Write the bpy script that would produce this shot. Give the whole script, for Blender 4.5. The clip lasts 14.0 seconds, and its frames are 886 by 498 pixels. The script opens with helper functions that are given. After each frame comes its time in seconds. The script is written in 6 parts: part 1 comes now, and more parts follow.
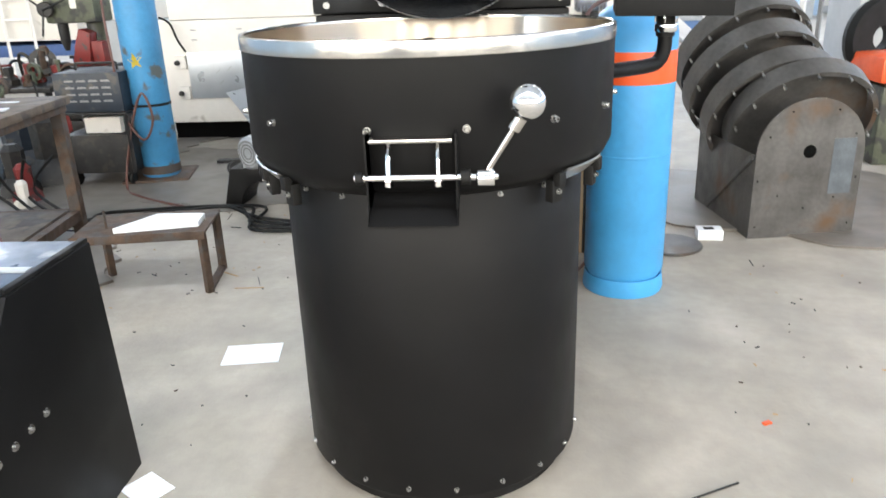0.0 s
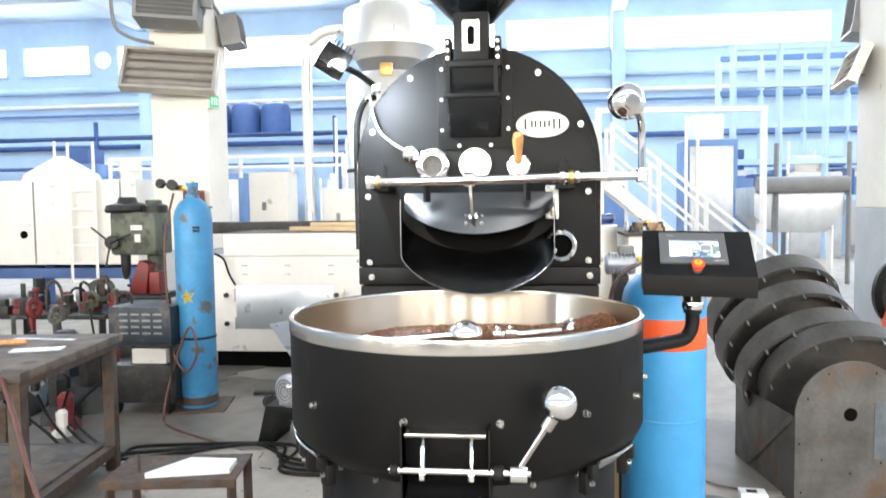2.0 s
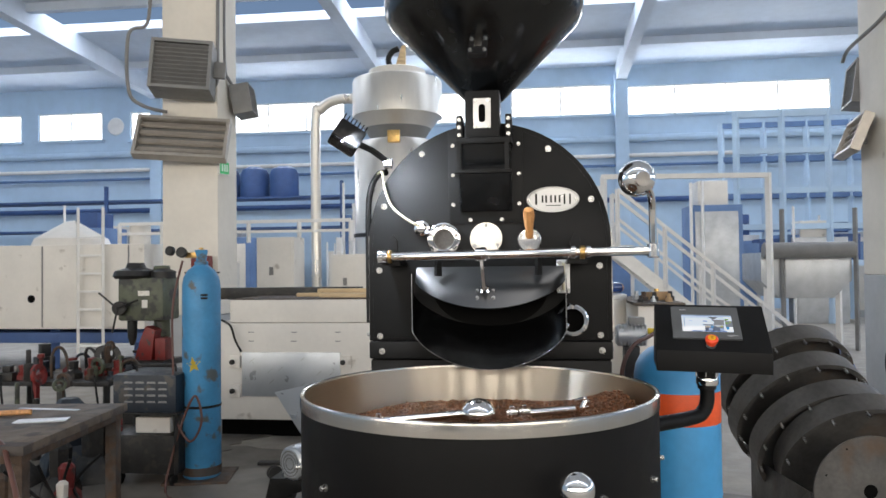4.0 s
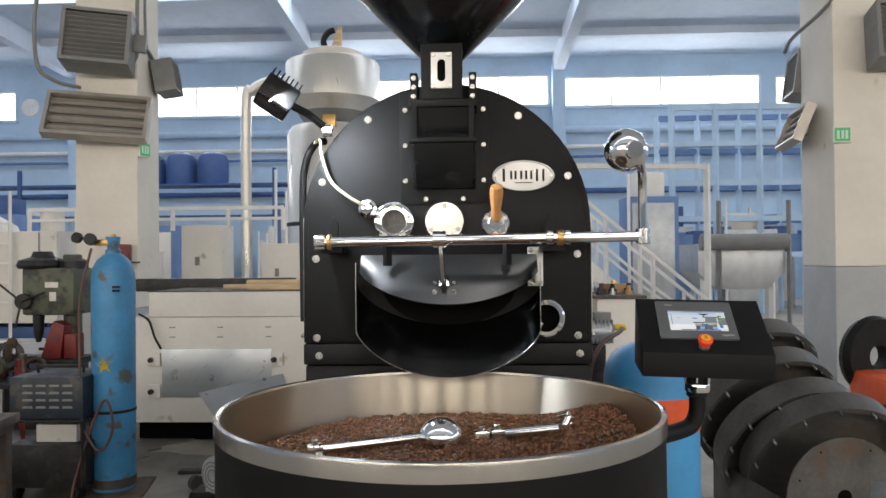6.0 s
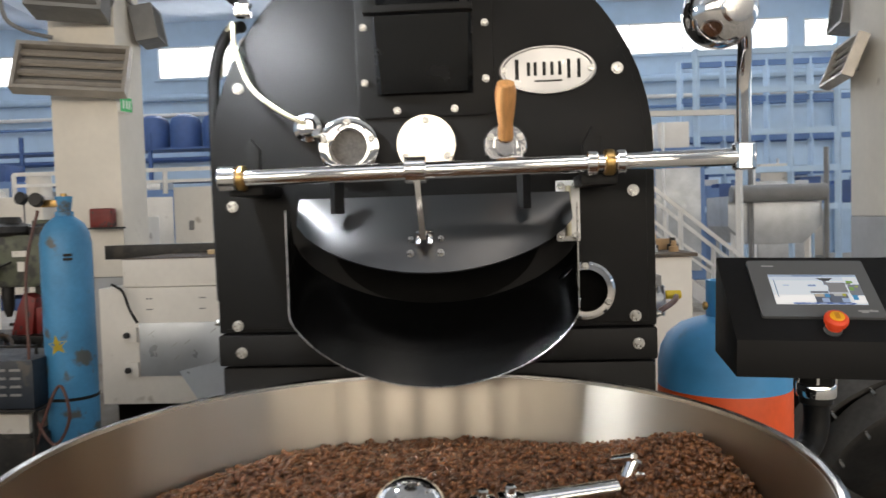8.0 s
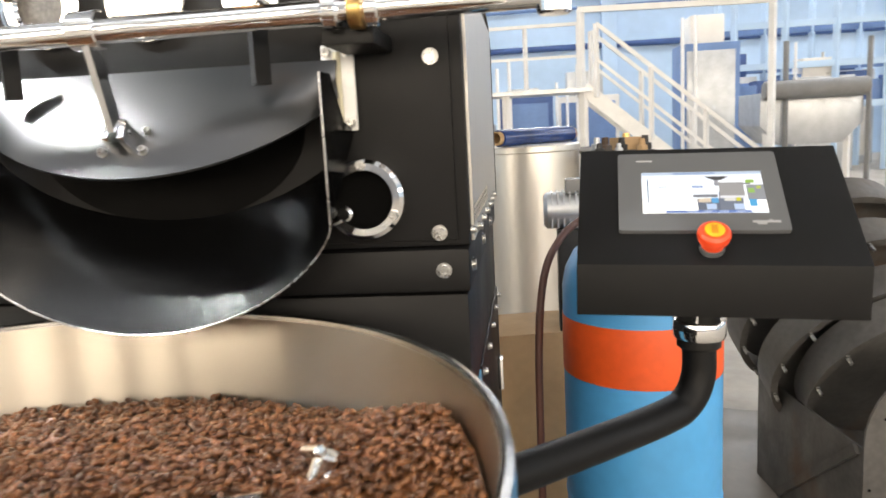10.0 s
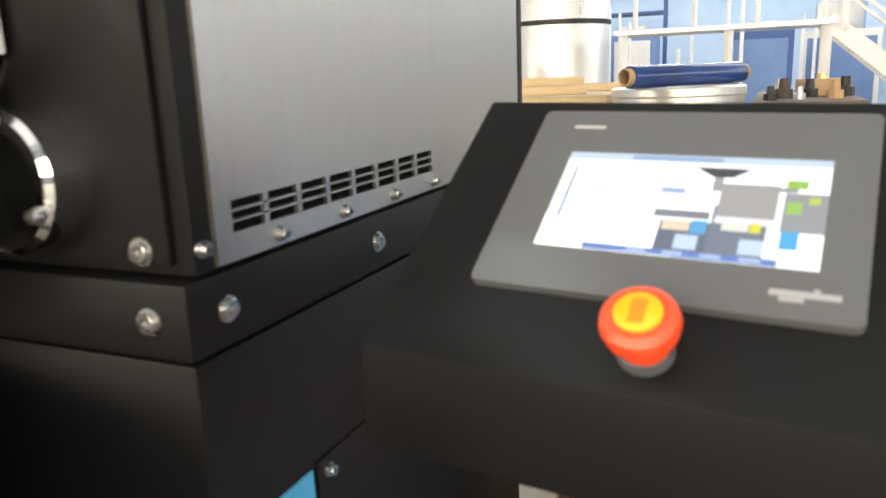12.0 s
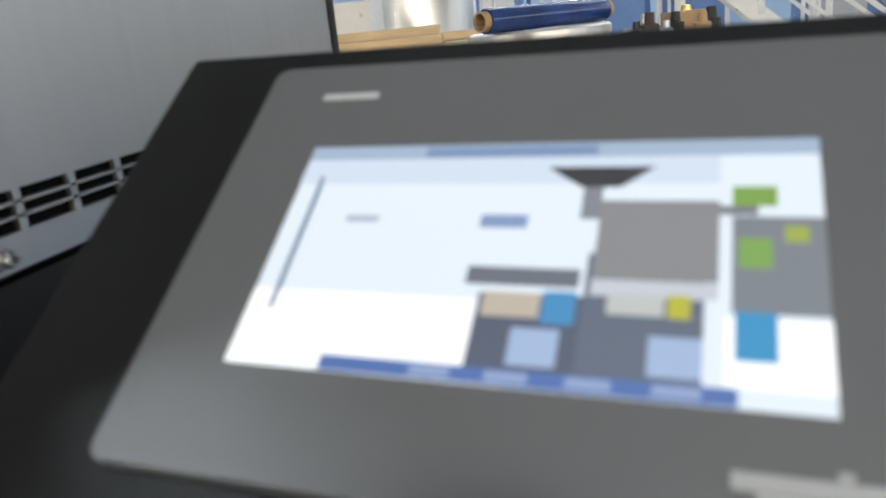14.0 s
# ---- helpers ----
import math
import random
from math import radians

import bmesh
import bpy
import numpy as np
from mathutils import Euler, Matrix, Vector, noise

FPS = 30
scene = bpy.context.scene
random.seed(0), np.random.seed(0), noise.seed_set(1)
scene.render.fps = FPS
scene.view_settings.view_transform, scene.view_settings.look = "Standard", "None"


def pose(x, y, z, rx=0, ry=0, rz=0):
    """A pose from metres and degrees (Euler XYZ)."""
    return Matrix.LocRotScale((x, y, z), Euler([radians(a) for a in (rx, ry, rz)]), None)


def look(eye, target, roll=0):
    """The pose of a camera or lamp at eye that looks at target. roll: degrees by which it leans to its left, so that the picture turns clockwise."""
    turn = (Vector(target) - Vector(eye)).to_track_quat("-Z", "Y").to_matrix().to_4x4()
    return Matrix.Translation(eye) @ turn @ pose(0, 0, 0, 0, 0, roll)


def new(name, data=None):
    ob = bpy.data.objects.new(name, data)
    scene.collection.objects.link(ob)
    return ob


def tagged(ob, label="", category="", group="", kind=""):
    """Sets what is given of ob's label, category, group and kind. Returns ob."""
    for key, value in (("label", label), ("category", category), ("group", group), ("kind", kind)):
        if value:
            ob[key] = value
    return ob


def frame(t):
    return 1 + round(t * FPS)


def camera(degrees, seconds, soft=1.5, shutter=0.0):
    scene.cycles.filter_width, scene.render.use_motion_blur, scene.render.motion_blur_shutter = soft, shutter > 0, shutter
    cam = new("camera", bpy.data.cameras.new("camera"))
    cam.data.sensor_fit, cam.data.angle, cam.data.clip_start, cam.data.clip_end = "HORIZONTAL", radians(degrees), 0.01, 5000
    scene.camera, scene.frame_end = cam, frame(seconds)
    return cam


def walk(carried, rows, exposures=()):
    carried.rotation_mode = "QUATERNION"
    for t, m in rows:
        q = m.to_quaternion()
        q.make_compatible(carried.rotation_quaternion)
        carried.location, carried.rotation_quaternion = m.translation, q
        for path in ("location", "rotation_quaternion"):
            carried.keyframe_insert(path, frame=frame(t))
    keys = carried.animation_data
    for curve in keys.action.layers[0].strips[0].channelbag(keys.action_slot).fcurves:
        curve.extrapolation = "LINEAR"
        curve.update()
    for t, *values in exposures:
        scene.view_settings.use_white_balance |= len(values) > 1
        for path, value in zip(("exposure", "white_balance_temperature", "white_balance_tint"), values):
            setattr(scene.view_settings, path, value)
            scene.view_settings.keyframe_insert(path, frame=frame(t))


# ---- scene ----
cam = camera(61.47, 14.0, shutter=0.4)
# the lens keeps its focus on the middle distance, so the near screen goes soft
cam.data.dof.use_dof, cam.data.dof.focus_distance, cam.data.dof.aperture_fstop = True, 2.3, 10.0
EXPO = ((0.0, 0.84, 6450, 10), (1.5, 0.9, 6400, 10), (2.5, 0.5, 6450, 11), (4.8, -0.68, 6600, 12), (6.0, -0.66, 6750, 12), (7.5, -0.66, 6950, 13), (8.5, -0.5, 7150, 13), (9.0, -0.15, 7300, 14), (11.3, 0.6, 7450, 12), (12.5, 0.6, 7350, 11), (14.0, -0.15, 6650, 10))
PATH = [
    (0, (0.171, -1.984, 1.314), (0.022, -0.113, 0.625), -2.1),
    (0.5, (0.175, -1.992, 1.338), (-0.008, -0.090, 0.747), -1.1),
    (1, (0.176, -1.993, 1.373), (-0.017, -0.053, 0.928), -1.8),
    (1.5, (0.172, -2.001, 1.435), (-0.046, -0.029, 1.178), -0.6),
    (2, (0.176, -2.020, 1.483), (-0.060, -0.037, 1.362), -0.8),
    (2.5, (0.168, -2.035, 1.518), (-0.087, -0.051, 1.506), -0.8),
    (5, (0.138, -1.969, 1.521), (-0.087, 0.018, 1.572), -0.6),
    (5.5, (0.092, -1.776, 1.520), (-0.078, 0.217, 1.540), -0.7),
    (6, (0.064, -1.627, 1.513), (-0.010, 0.372, 1.534), -0.5),
    (6.5, (0.073, -1.470, 1.505), (-0.042, 0.527, 1.461), -0.7),
    (7, (0.121, -1.270, 1.499), (-0.127, 0.715, 1.494), -0.0),
    (7.5, (0.139, -1.100, 1.480), (-0.092, 0.885, 1.394), -0.2),
    (8, (0.098, -0.893, 1.477), (-0.022, 1.102, 1.395), -1.7),
    (8.5, (0.101, -0.779, 1.448), (0.065, 1.214, 1.276), -2.4),
    (9, (0.214, -0.729, 1.433), (0.172, 1.252, 1.161), -3.1),
    (11.5, (0.730, -0.019, 1.412), (0.019, 1.811, 1.028), -1.7),
    (12, (0.766, 0.092, 1.402), (-0.027, 1.872, 0.951), -2.3),
    (12.5, (0.749, 0.197, 1.400), (-0.004, 1.986, 0.921), -3.3),
    (13, (0.734, 0.286, 1.394), (0.069, 2.094, 0.859), -4.4),
    (13.5, (0.740, 0.332, 1.392), (0.148, 2.161, 0.841), -5.2),
    (14, (0.751, 0.353, 1.386), (0.240, 2.198, 0.808), -5.9),
]
walk(cam, [(t, look(e, g, r)) for t, e, g, r in PATH], EXPO)

# ---- world and light ----
world = bpy.data.worlds.new("world")
scene.world = world
world.use_nodes = True
sky = world.node_tree.nodes.new("ShaderNodeTexSky")
sky.sky_type, sky.sun_disc = "NISHITA", False
sky.sun_elevation, sky.sun_rotation = radians(48), radians(160)
bg = world.node_tree.nodes["Background"]
bg.inputs["Strength"].default_value = 0.12
world.node_tree.links.new(sky.outputs["Color"], bg.inputs["Color"])


def area(name, m, sx, sy, watts, colour=(1, 1, 1)):
    data = bpy.data.lights.new(name, "AREA")
    data.shape, data.size, data.size_y, data.energy, data.color = "RECTANGLE", sx, sy, watts, colour
    ob = new(name, data)
    ob.matrix_basis = m
    return ob


sun = bpy.data.lights.new("sun", "SUN")
sun.energy, sun.angle, sun.color = 0.6, radians(15), (1, 0.95, 0.88)
new("sun", sun).matrix_basis = look((0, 0, 20), (-3, 9, 0))


# ---- materials ----
def mat(name, colour, rough=0.6, metal=0.0, vary=0.12, scale=6.0, bump=0.0, bscale=60.0, second=None, spots=0.0, spot_scale=2.0, stretch=(1, 1, 1), coat=0.0, island=0.0, spec=0.5, rvary=0.1, fade=0.06):
    """Paint, metal, wood: base colour with two scales of variation, worn patches of a second colour, fine relief."""
    m = bpy.data.materials.new(name)
    m.use_nodes = True
    nt = m.node_tree
    b = nt.nodes["Principled BSDF"]
    b.inputs["Metallic"].default_value = metal
    b.inputs["Coat Weight"].default_value = coat
    b.inputs["Specular IOR Level"].default_value = spec
    tc = nt.nodes.new("ShaderNodeTexCoord")
    mp = nt.nodes.new("ShaderNodeMapping")
    mp.inputs["Scale"].default_value = stretch
    nt.links.new(tc.outputs["Object"], mp.inputs["Vector"])

    def noise_at(sc, detail=4.0):
        n = nt.nodes.new("ShaderNodeTexNoise")
        n.inputs["Scale"].default_value, n.inputs["Detail"].default_value = sc, detail
        nt.links.new(mp.outputs["Vector"], n.inputs["Vector"])
        return n.outputs["Fac"]

    def ramp(fac, lo, hi, a, c):
        r = nt.nodes.new("ShaderNodeMapRange")
        r.inputs[1].default_value, r.inputs[2].default_value, r.inputs[3].default_value, r.inputs[4].default_value = lo, hi, a, c
        nt.links.new(fac, r.inputs[0])
        return r.outputs[0]

    def mix(fac, a, c, blend="MIX"):
        x = nt.nodes.new("ShaderNodeMix")
        x.data_type, x.blend_type = "RGBA", blend
        for sock, v in ((x.inputs[0], fac), (x.inputs[6], a), (x.inputs[7], c)):
            if isinstance(v, (int, float)):
                sock.default_value = v
            elif isinstance(v, tuple):
                sock.default_value = v
            else:
                nt.links.new(v, sock)
        return x.outputs[2]

    lo = tuple(c * (1 - vary) for c in colour) + (1,)
    hi = tuple(min(1, c * (1 + vary)) for c in colour) + (1,)
    col = mix(ramp(noise_at(scale), 0.3, 0.7, 0, 1), lo, hi)
    fine = mix(ramp(noise_at(scale * 9, 3), 0.35, 0.65, 0, 1), (1 - vary * .5,) * 3 + (1,), (1, 1, 1, 1))
    col = mix(1.0, col, fine, "MULTIPLY")
    if second:
        f = ramp(noise_at(spot_scale, 7), 0.62 - spots, 0.62 + fade - spots * 0.9, 0, 1)
        col = mix(f, col, tuple(second) + (1,))
    if island:
        g = nt.nodes.new("ShaderNodeNewGeometry")
        v = ramp(g.outputs["Random Per Island"], 0, 1, 1 - island, 1 + island)
        o = nt.nodes.new("ShaderNodeMix")
        o.data_type, o.blend_type = "RGBA", "MULTIPLY"
        o.inputs[0].default_value = 1
        nt.links.new(col, o.inputs[6])
        cm = nt.nodes.new("ShaderNodeCombineColor")
        for i in range(3):
            nt.links.new(v, cm.inputs[i])
        nt.links.new(cm.outputs[0], o.inputs[7])
        col = o.outputs[2]
    nt.links.new(col, b.inputs["Base Color"])
    nt.links.new(ramp(noise_at(scale * 2.3), 0.3, 0.7, max(0.02, rough - rvary), min(1, rough + rvary)), b.inputs["Roughness"])
    if bump:
        bp = nt.nodes.new("ShaderNodeBump")
        bp.inputs["Strength"].default_value, bp.inputs["Distance"].default_value = bump, 0.01
        nt.links.new(noise_at(bscale, 3), bp.inputs["Height"])
        nt.links.new(bp.outputs["Normal"], b.inputs["Normal"])
    return m


def glow(name, colour, strength):
    m = bpy.data.materials.new(name)
    m.use_nodes = True
    b = m.node_tree.nodes["Principled BSDF"]
    b.inputs["Base Color"].default_value = (0.02, 0.02, 0.022, 1)
    b.inputs["Roughness"].default_value = 0.3
    b.inputs["Emission Color"].default_value = tuple(colour) + (1,)
    b.inputs["Emission Strength"].default_value = strength
    return m


def glass_mat(name, rough=0.02, tint=(1, 1, 1)):
    m = bpy.data.materials.new(name)
    m.use_nodes = True
    b = m.node_tree.nodes["Principled BSDF"]
    b.inputs["Base Color"].default_value = tuple(tint) + (1,)
    b.inputs["Transmission Weight"].default_value = 1.0
    b.inputs["Roughness"].default_value = rough
    return m


M_BLACK = mat("black_powder_coat", (0.0045, 0.0045, 0.0048), 0.5, spec=0.2, vary=0.2, scale=3, bump=0.12, bscale=700, rvary=0.06)
M_GLOSS = mat("black_enamel_gloss", (0.005, 0.0055, 0.006), 0.2, vary=0.2, scale=8, rvary=0.1)
M_LEAF = mat("bluish_black_enamel", (0.006, 0.007, 0.008), 0.3, spec=0.8, vary=0.04, scale=8, rvary=0.0)
M_TROUGH = mat("black_glossy_lacquer", (0.004, 0.0042, 0.0045), 0.19, spec=0.6, vary=0.1, scale=8, rvary=0.0)
M_GRIME = mat("black_dusty_paint", (0.008, 0.008, 0.009), 0.6, spec=0.25, vary=0.3, scale=5, second=(0.03, 0.029, 0.028), spots=0.05, spot_scale=7)
# near-black without sheen: painted shade for holes, slots and recessed bases
M_DARK = mat("painted_shade_black", (0.003, 0.003, 0.003), 0.8, spec=0.05)
M_CHROME = mat("chrome", (0.86, 0.86, 0.87), 0.07, 1.0, vary=0.03, rvary=0.03)
M_STEEL = mat("polished_steel", (0.52, 0.505, 0.48), 0.2, 1.0, vary=0.05, scale=14, stretch=(1, 1, 0.1), rvary=0.06)
M_BRUSH = mat("brushed_steel_sheet", (0.43, 0.42, 0.40), 0.40, 1.0, vary=0.02, scale=6, stretch=(14, 14, 0.3), rvary=0.03)
M_TRAY = mat("tray_wall_steel", (0.62, 0.565, 0.48), 0.33, 1.0, vary=0.03, scale=3, stretch=(1, 1, 0.1), rvary=0.03)
# rolled sheet: the grain runs round the wall and draws reflections out upright
grain = M_TRAY.node_tree.nodes.new("ShaderNodeTangent")
grain.direction_type, grain.axis = "RADIAL", "Z"
steel = M_TRAY.node_tree.nodes["Principled BSDF"]
M_TRAY.node_tree.links.new(grain.outputs["Tangent"], steel.inputs["Tangent"])
steel.inputs["Anisotropic"].default_value, steel.inputs["Anisotropic Rotation"].default_value = 1.0, 0.25
M_BOLT = mat("zinc_bolt", (0.42, 0.42, 0.41), 0.3, 1.0, vary=0.1, scale=60)
M_BRASS = mat("brass", (0.55, 0.36, 0.14), 0.35, 1.0, vary=0.15, scale=40)
M_WOOD = mat("turned_beech", (0.55, 0.27, 0.10), 0.45, vary=0.25, scale=20, stretch=(6, 6, 1))
M_BEAN = mat("roasted_bean", (0.115, 0.042, 0.013), 0.32, spec=0.5, vary=0.25, scale=150, island=0.55, rvary=0.12)
M_GASBLUE = mat("gas_blue_paint", (0.06, 0.33, 0.66), 0.42, vary=0.1, scale=4, second=(0.09, 0.25, 0.42), spots=-0.03, spot_scale=5, bump=0.06, bscale=30)
M_ORANGE = mat("orange_band_paint", (0.78, 0.10, 0.02), 0.45, vary=0.12, scale=6)
M_OXBLUE = mat("worn_oxygen_blue", (0.05, 0.24, 0.46), 0.5, vary=0.15, scale=6, second=(0.09, 0.10, 0.10), spots=0.05, spot_scale=9, bump=0.1, bscale=40)
M_YELLOW = mat("yellow_paint", (0.75, 0.55, 0.04), 0.5)
M_FLOOR = mat("worn_concrete_floor", (0.37, 0.335, 0.285), 0.6, vary=0.17, scale=2.2, second=(0.27, 0.245, 0.215), spots=0.16, spot_scale=2.6, bump=0.22, bscale=60, rvary=0.14, fade=0.3)
M_WALL = mat("pale_blue_grey_wall", (0.45, 0.60, 0.76), 0.8, vary=0.1, scale=0.4)
M_ROOF = mat("pale_roof_slab", (0.56, 0.63, 0.72), 0.8, vary=0.1, scale=0.5)
M_COLUMN = mat("cream_column_paint", (0.74, 0.70, 0.63), 0.7, vary=0.06, scale=1.5, second=(0.55, 0.5, 0.44), spots=-0.05, spot_scale=3, bump=0.1, bscale=25)
M_COLGREY = mat("grey_dado_paint", (0.40, 0.41, 0.42), 0.7, vary=0.08, scale=2)
M_WHITE = mat("white_machine_paint", (0.70, 0.67, 0.62), 0.5, vary=0.06, scale=2.5, second=(0.42, 0.38, 0.33), spots=-0.02, spot_scale=4)
M_WHITE2 = mat("white_rail_paint", (0.78, 0.77, 0.75), 0.5, vary=0.06)
M_RUST = mat("mill_scale_steel", (0.105, 0.101, 0.097), 0.45, 0.35, spec=0.3, vary=0.3, scale=5, second=(0.125, 0.078, 0.048), spots=0.06, spot_scale=4, bump=0.12, bscale=30, fade=0.18)
M_RUSTY = mat("rusty_angle_iron", (0.085, 0.055, 0.038), 0.7, 0.3, vary=0.35, scale=12, second=(0.07, 0.06, 0.055), spots=0.12, spot_scale=10, bump=0.2, bscale=90)
M_GREASE = mat("greasy_dark_iron", (0.016, 0.016, 0.016), 0.5, 0.2, vary=0.4, scale=14, second=(0.032, 0.027, 0.023), spots=0.06, spot_scale=12)
M_GREEN = mat("old_machine_green", (0.075, 0.085, 0.055), 0.5, vary=0.25, scale=8, second=(0.03, 0.03, 0.028), spots=0.12, spot_scale=7)
M_RED = mat("red_vice_paint", (0.17, 0.014, 0.012), 0.5, vary=0.2, scale=9, second=(0.05, 0.03, 0.03), spots=0.04, spot_scale=12)
M_WELD = mat("dark_blue_welder_paint", (0.012, 0.02, 0.032), 0.5, vary=0.25, scale=9, second=(0.05, 0.046, 0.042), spots=0.03, spot_scale=9)
M_BENCH = mat("stained_workbench_top", (0.12, 0.092, 0.07), 0.7, vary=0.3, scale=5, second=(0.06, 0.05, 0.045), spots=0.12, spot_scale=7, bump=0.2, bscale=40)
M_PAPER = mat("white_styrofoam", (0.80, 0.83, 0.86), 0.8, vary=0.03)
M_RUBBER = mat("black_rubber", (0.007, 0.007, 0.007), 0.55, spec=0.25, vary=0.2)
M_CREAM = mat("cream_cable", (0.62, 0.58, 0.42), 0.5)
M_HOSE = mat("red_brown_hose", (0.10, 0.04, 0.03), 0.5)
M_HEATER = mat("heater_grey_paint", (0.20, 0.20, 0.20), 0.5, vary=0.1, scale=5)
M_LOUVRE = mat("pale_louvre_metal", (0.42, 0.39, 0.35), 0.45, 0.5, vary=0.1)
M_TIMBER = mat("pale_pine_board", (0.58, 0.43, 0.25), 0.65, vary=0.2, scale=6, stretch=(1, 8, 8))
M_NAVY = mat("dark_blue_equipment", (0.04, 0.09, 0.24), 0.55, vary=0.15, scale=2)
M_MIDBLUE = mat("mid_blue_equipment", (0.12, 0.21, 0.40), 0.6, vary=0.12, scale=2)
M_ENAMEL = mat("white_enamel", (0.72, 0.72, 0.71), 0.3, vary=0.03)
M_GALV = mat("galvanised_sheet", (0.46, 0.48, 0.50), 0.4, 0.7, vary=0.12, scale=4)
M_FILM = mat("filmed_steel_sheet", (0.42, 0.45, 0.48), 0.35, 0.6, vary=0.06, scale=3)
M_BEZEL = mat("grey_panel_plastic", (0.095, 0.1, 0.105), 0.42, vary=0.03, rvary=0.02)
M_ESTOP = mat("red_stop_plastic", (0.80, 0.07, 0.02), 0.4, vary=0.03)
M_ESTOPY = mat("yellow_stop_plastic", (0.85, 0.42, 0.01), 0.4, vary=0.05, scale=40)
M_BLUEFILM = mat("blue_panel_paint", (0.05, 0.30, 0.52), 0.4, vary=0.08)
M_WRAP = mat("dark_blue_wrap_film", (0.012, 0.04, 0.16), 0.18, vary=0.3, scale=9)
M_SPOON = mat("aluminium_badge", (0.36, 0.36, 0.36), 0.34, 0.9, vary=0.05)
M_GLASS = glass_mat("clear_glass")
M_CYC = mat("satin_steel", (0.74, 0.71, 0.66), 0.36, 0.75, vary=0.06, scale=4, stretch=(1, 1, 0.2))
# oil-darkened concrete, with the shade between the machines put into its colour
M_STAIN_SHADE = mat("oily_shaded_concrete", (0.17, 0.152, 0.132), 0.5, vary=0.2, scale=2, second=(0.10, 0.09, 0.08), spots=0.12, spot_scale=3, fade=0.25)
M_CARD = mat("brown_cardboard", (0.42, 0.27, 0.14), 0.75, vary=0.12)


# ---- mesh helpers ----
def finish(bm, bevel=0.0, segs=2, smooth=35):
    if bevel:
        es = [e for e in bm.edges if len(e.link_faces) == 2 and e.calc_face_angle(0) > 0.6]
        if es:
            bmesh.ops.bevel(bm, geom=es, offset=bevel, segments=segs, profile=0.6, affect="EDGES", clamp_overlap=True)
    bm.normal_update()
    for f in bm.faces:
        f.smooth = True
    lim = radians(smooth)
    for e in bm.edges:
        e.smooth = len(e.link_faces) == 2 and e.calc_face_angle(0) < lim
    return bm


def mesh(name, bm, material, smooth=35):
    finish(bm, 0, smooth=smooth)
    me = bpy.data.meshes.new(name)
    bm.to_mesh(me)
    bm.free()
    for m in (material if isinstance(material, (list, tuple)) else [material]):
        me.materials.append(m)
    return me


def part(name, bm, material, parent, label="", at=None):
    ob = new(name, mesh(name, bm, material))
    ob.parent = parent
    if at is not None:
        ob.matrix_basis = at
    if label:
        ob["label"] = label
    return ob


def shared(name, me, parent, at):
    ob = new(name, me)
    ob.parent = parent
    ob.matrix_basis = at
    return ob


def thing(name, label, category, at=None, group="", kind=""):
    ob = new(name)
    ob.empty_display_size = 0.05
    if at is not None:
        ob.matrix_basis = at
    return tagged(ob, label, category, group, kind)


def solo(name, bm, material, label, category, at=None, group="", kind=""):
    ob = new(name, mesh(name, bm, material))
    if at is not None:
        ob.matrix_basis = at
    return tagged(ob, label, category, group, kind)


def box(x0, x1, y0, y1, z0, z1, bevel=0.0, bm=None, segs=2):
    own = bm is None
    b = bmesh.new()
    bmesh.ops.create_cube(b, size=1)
    for v in b.verts:
        v.co = Vector((x0 if v.co.x < 0 else x1, y0 if v.co.y < 0 else y1, z0 if v.co.z < 0 else z1))
    if bevel:
        bmesh.ops.bevel(b, geom=b.edges[:], offset=bevel, segments=segs, profile=0.6, affect="EDGES")
    return b if own else join(bm, b)


def join(bm, b, m=None):
    me = bpy.data.meshes.new("tmp")
    if m is not None:
        bmesh.ops.transform(b, matrix=m, verts=b.verts)
    b.to_mesh(me)
    b.free()
    bm.from_mesh(me)
    bpy.data.meshes.remove(me)
    return bm


def prism(pts, y0, y1, bevel=0.0):
    """A closed outline in x, z, pushed from y0 to y1."""
    b = bmesh.new()
    a = [b.verts.new((x, y0, z)) for x, z in pts]
    f = b.faces.new(a)
    r = bmesh.ops.extrude_face_region(b, geom=[f])
    for v in [g for g in r["geom"] if isinstance(g, bmesh.types.BMVert)]:
        v.co.y = y1
    bmesh.ops.recalc_face_normals(b, faces=b.faces)
    if bevel:
        es = [e for e in b.edges if e.calc_face_angle(0) > 0.5]
        bmesh.ops.bevel(b, geom=es, offset=bevel, segments=2, profile=0.6, affect="EDGES")
    return b


def lathe(profile, segs=48, closed=False):
    """Turns (radius, height) points round z."""
    b = bmesh.new()
    rings = []
    for r, z in profile:
        if r < 1e-6:
            rings.append([b.verts.new((0, 0, z))])
        else:
            rings.append([b.verts.new((r * math.cos(2 * math.pi * i / segs), r * math.sin(2 * math.pi * i / segs), z)) for i in range(segs)])
    pairs = list(zip(rings, rings[1:])) + ([(rings[-1], rings[0])] if closed else [])
    for p, q in pairs:
        for i in range(segs):
            j = (i + 1) % segs
            if len(p) == 1 and len(q) == 1:
                continue
            if len(p) == 1:
                b.faces.new((p[0], q[i], q[j]))
            elif len(q) == 1:
                b.faces.new((p[i], q[0], p[j]))
            else:
                b.faces.new((p[i], q[i], q[j], p[j]))
    bmesh.ops.recalc_face_normals(b, faces=b.faces)
    return b


def cyl(r, z0, z1, segs=24, bevel=0.0):
    c = min(bevel, r * 0.5)
    return lathe([(0, z0), (r - c, z0), (r, z0 + c), (r, z1 - c), (r - c, z1), (0, z1)] if c else [(0, z0), (r, z0), (r, z1), (0, z1)], segs)


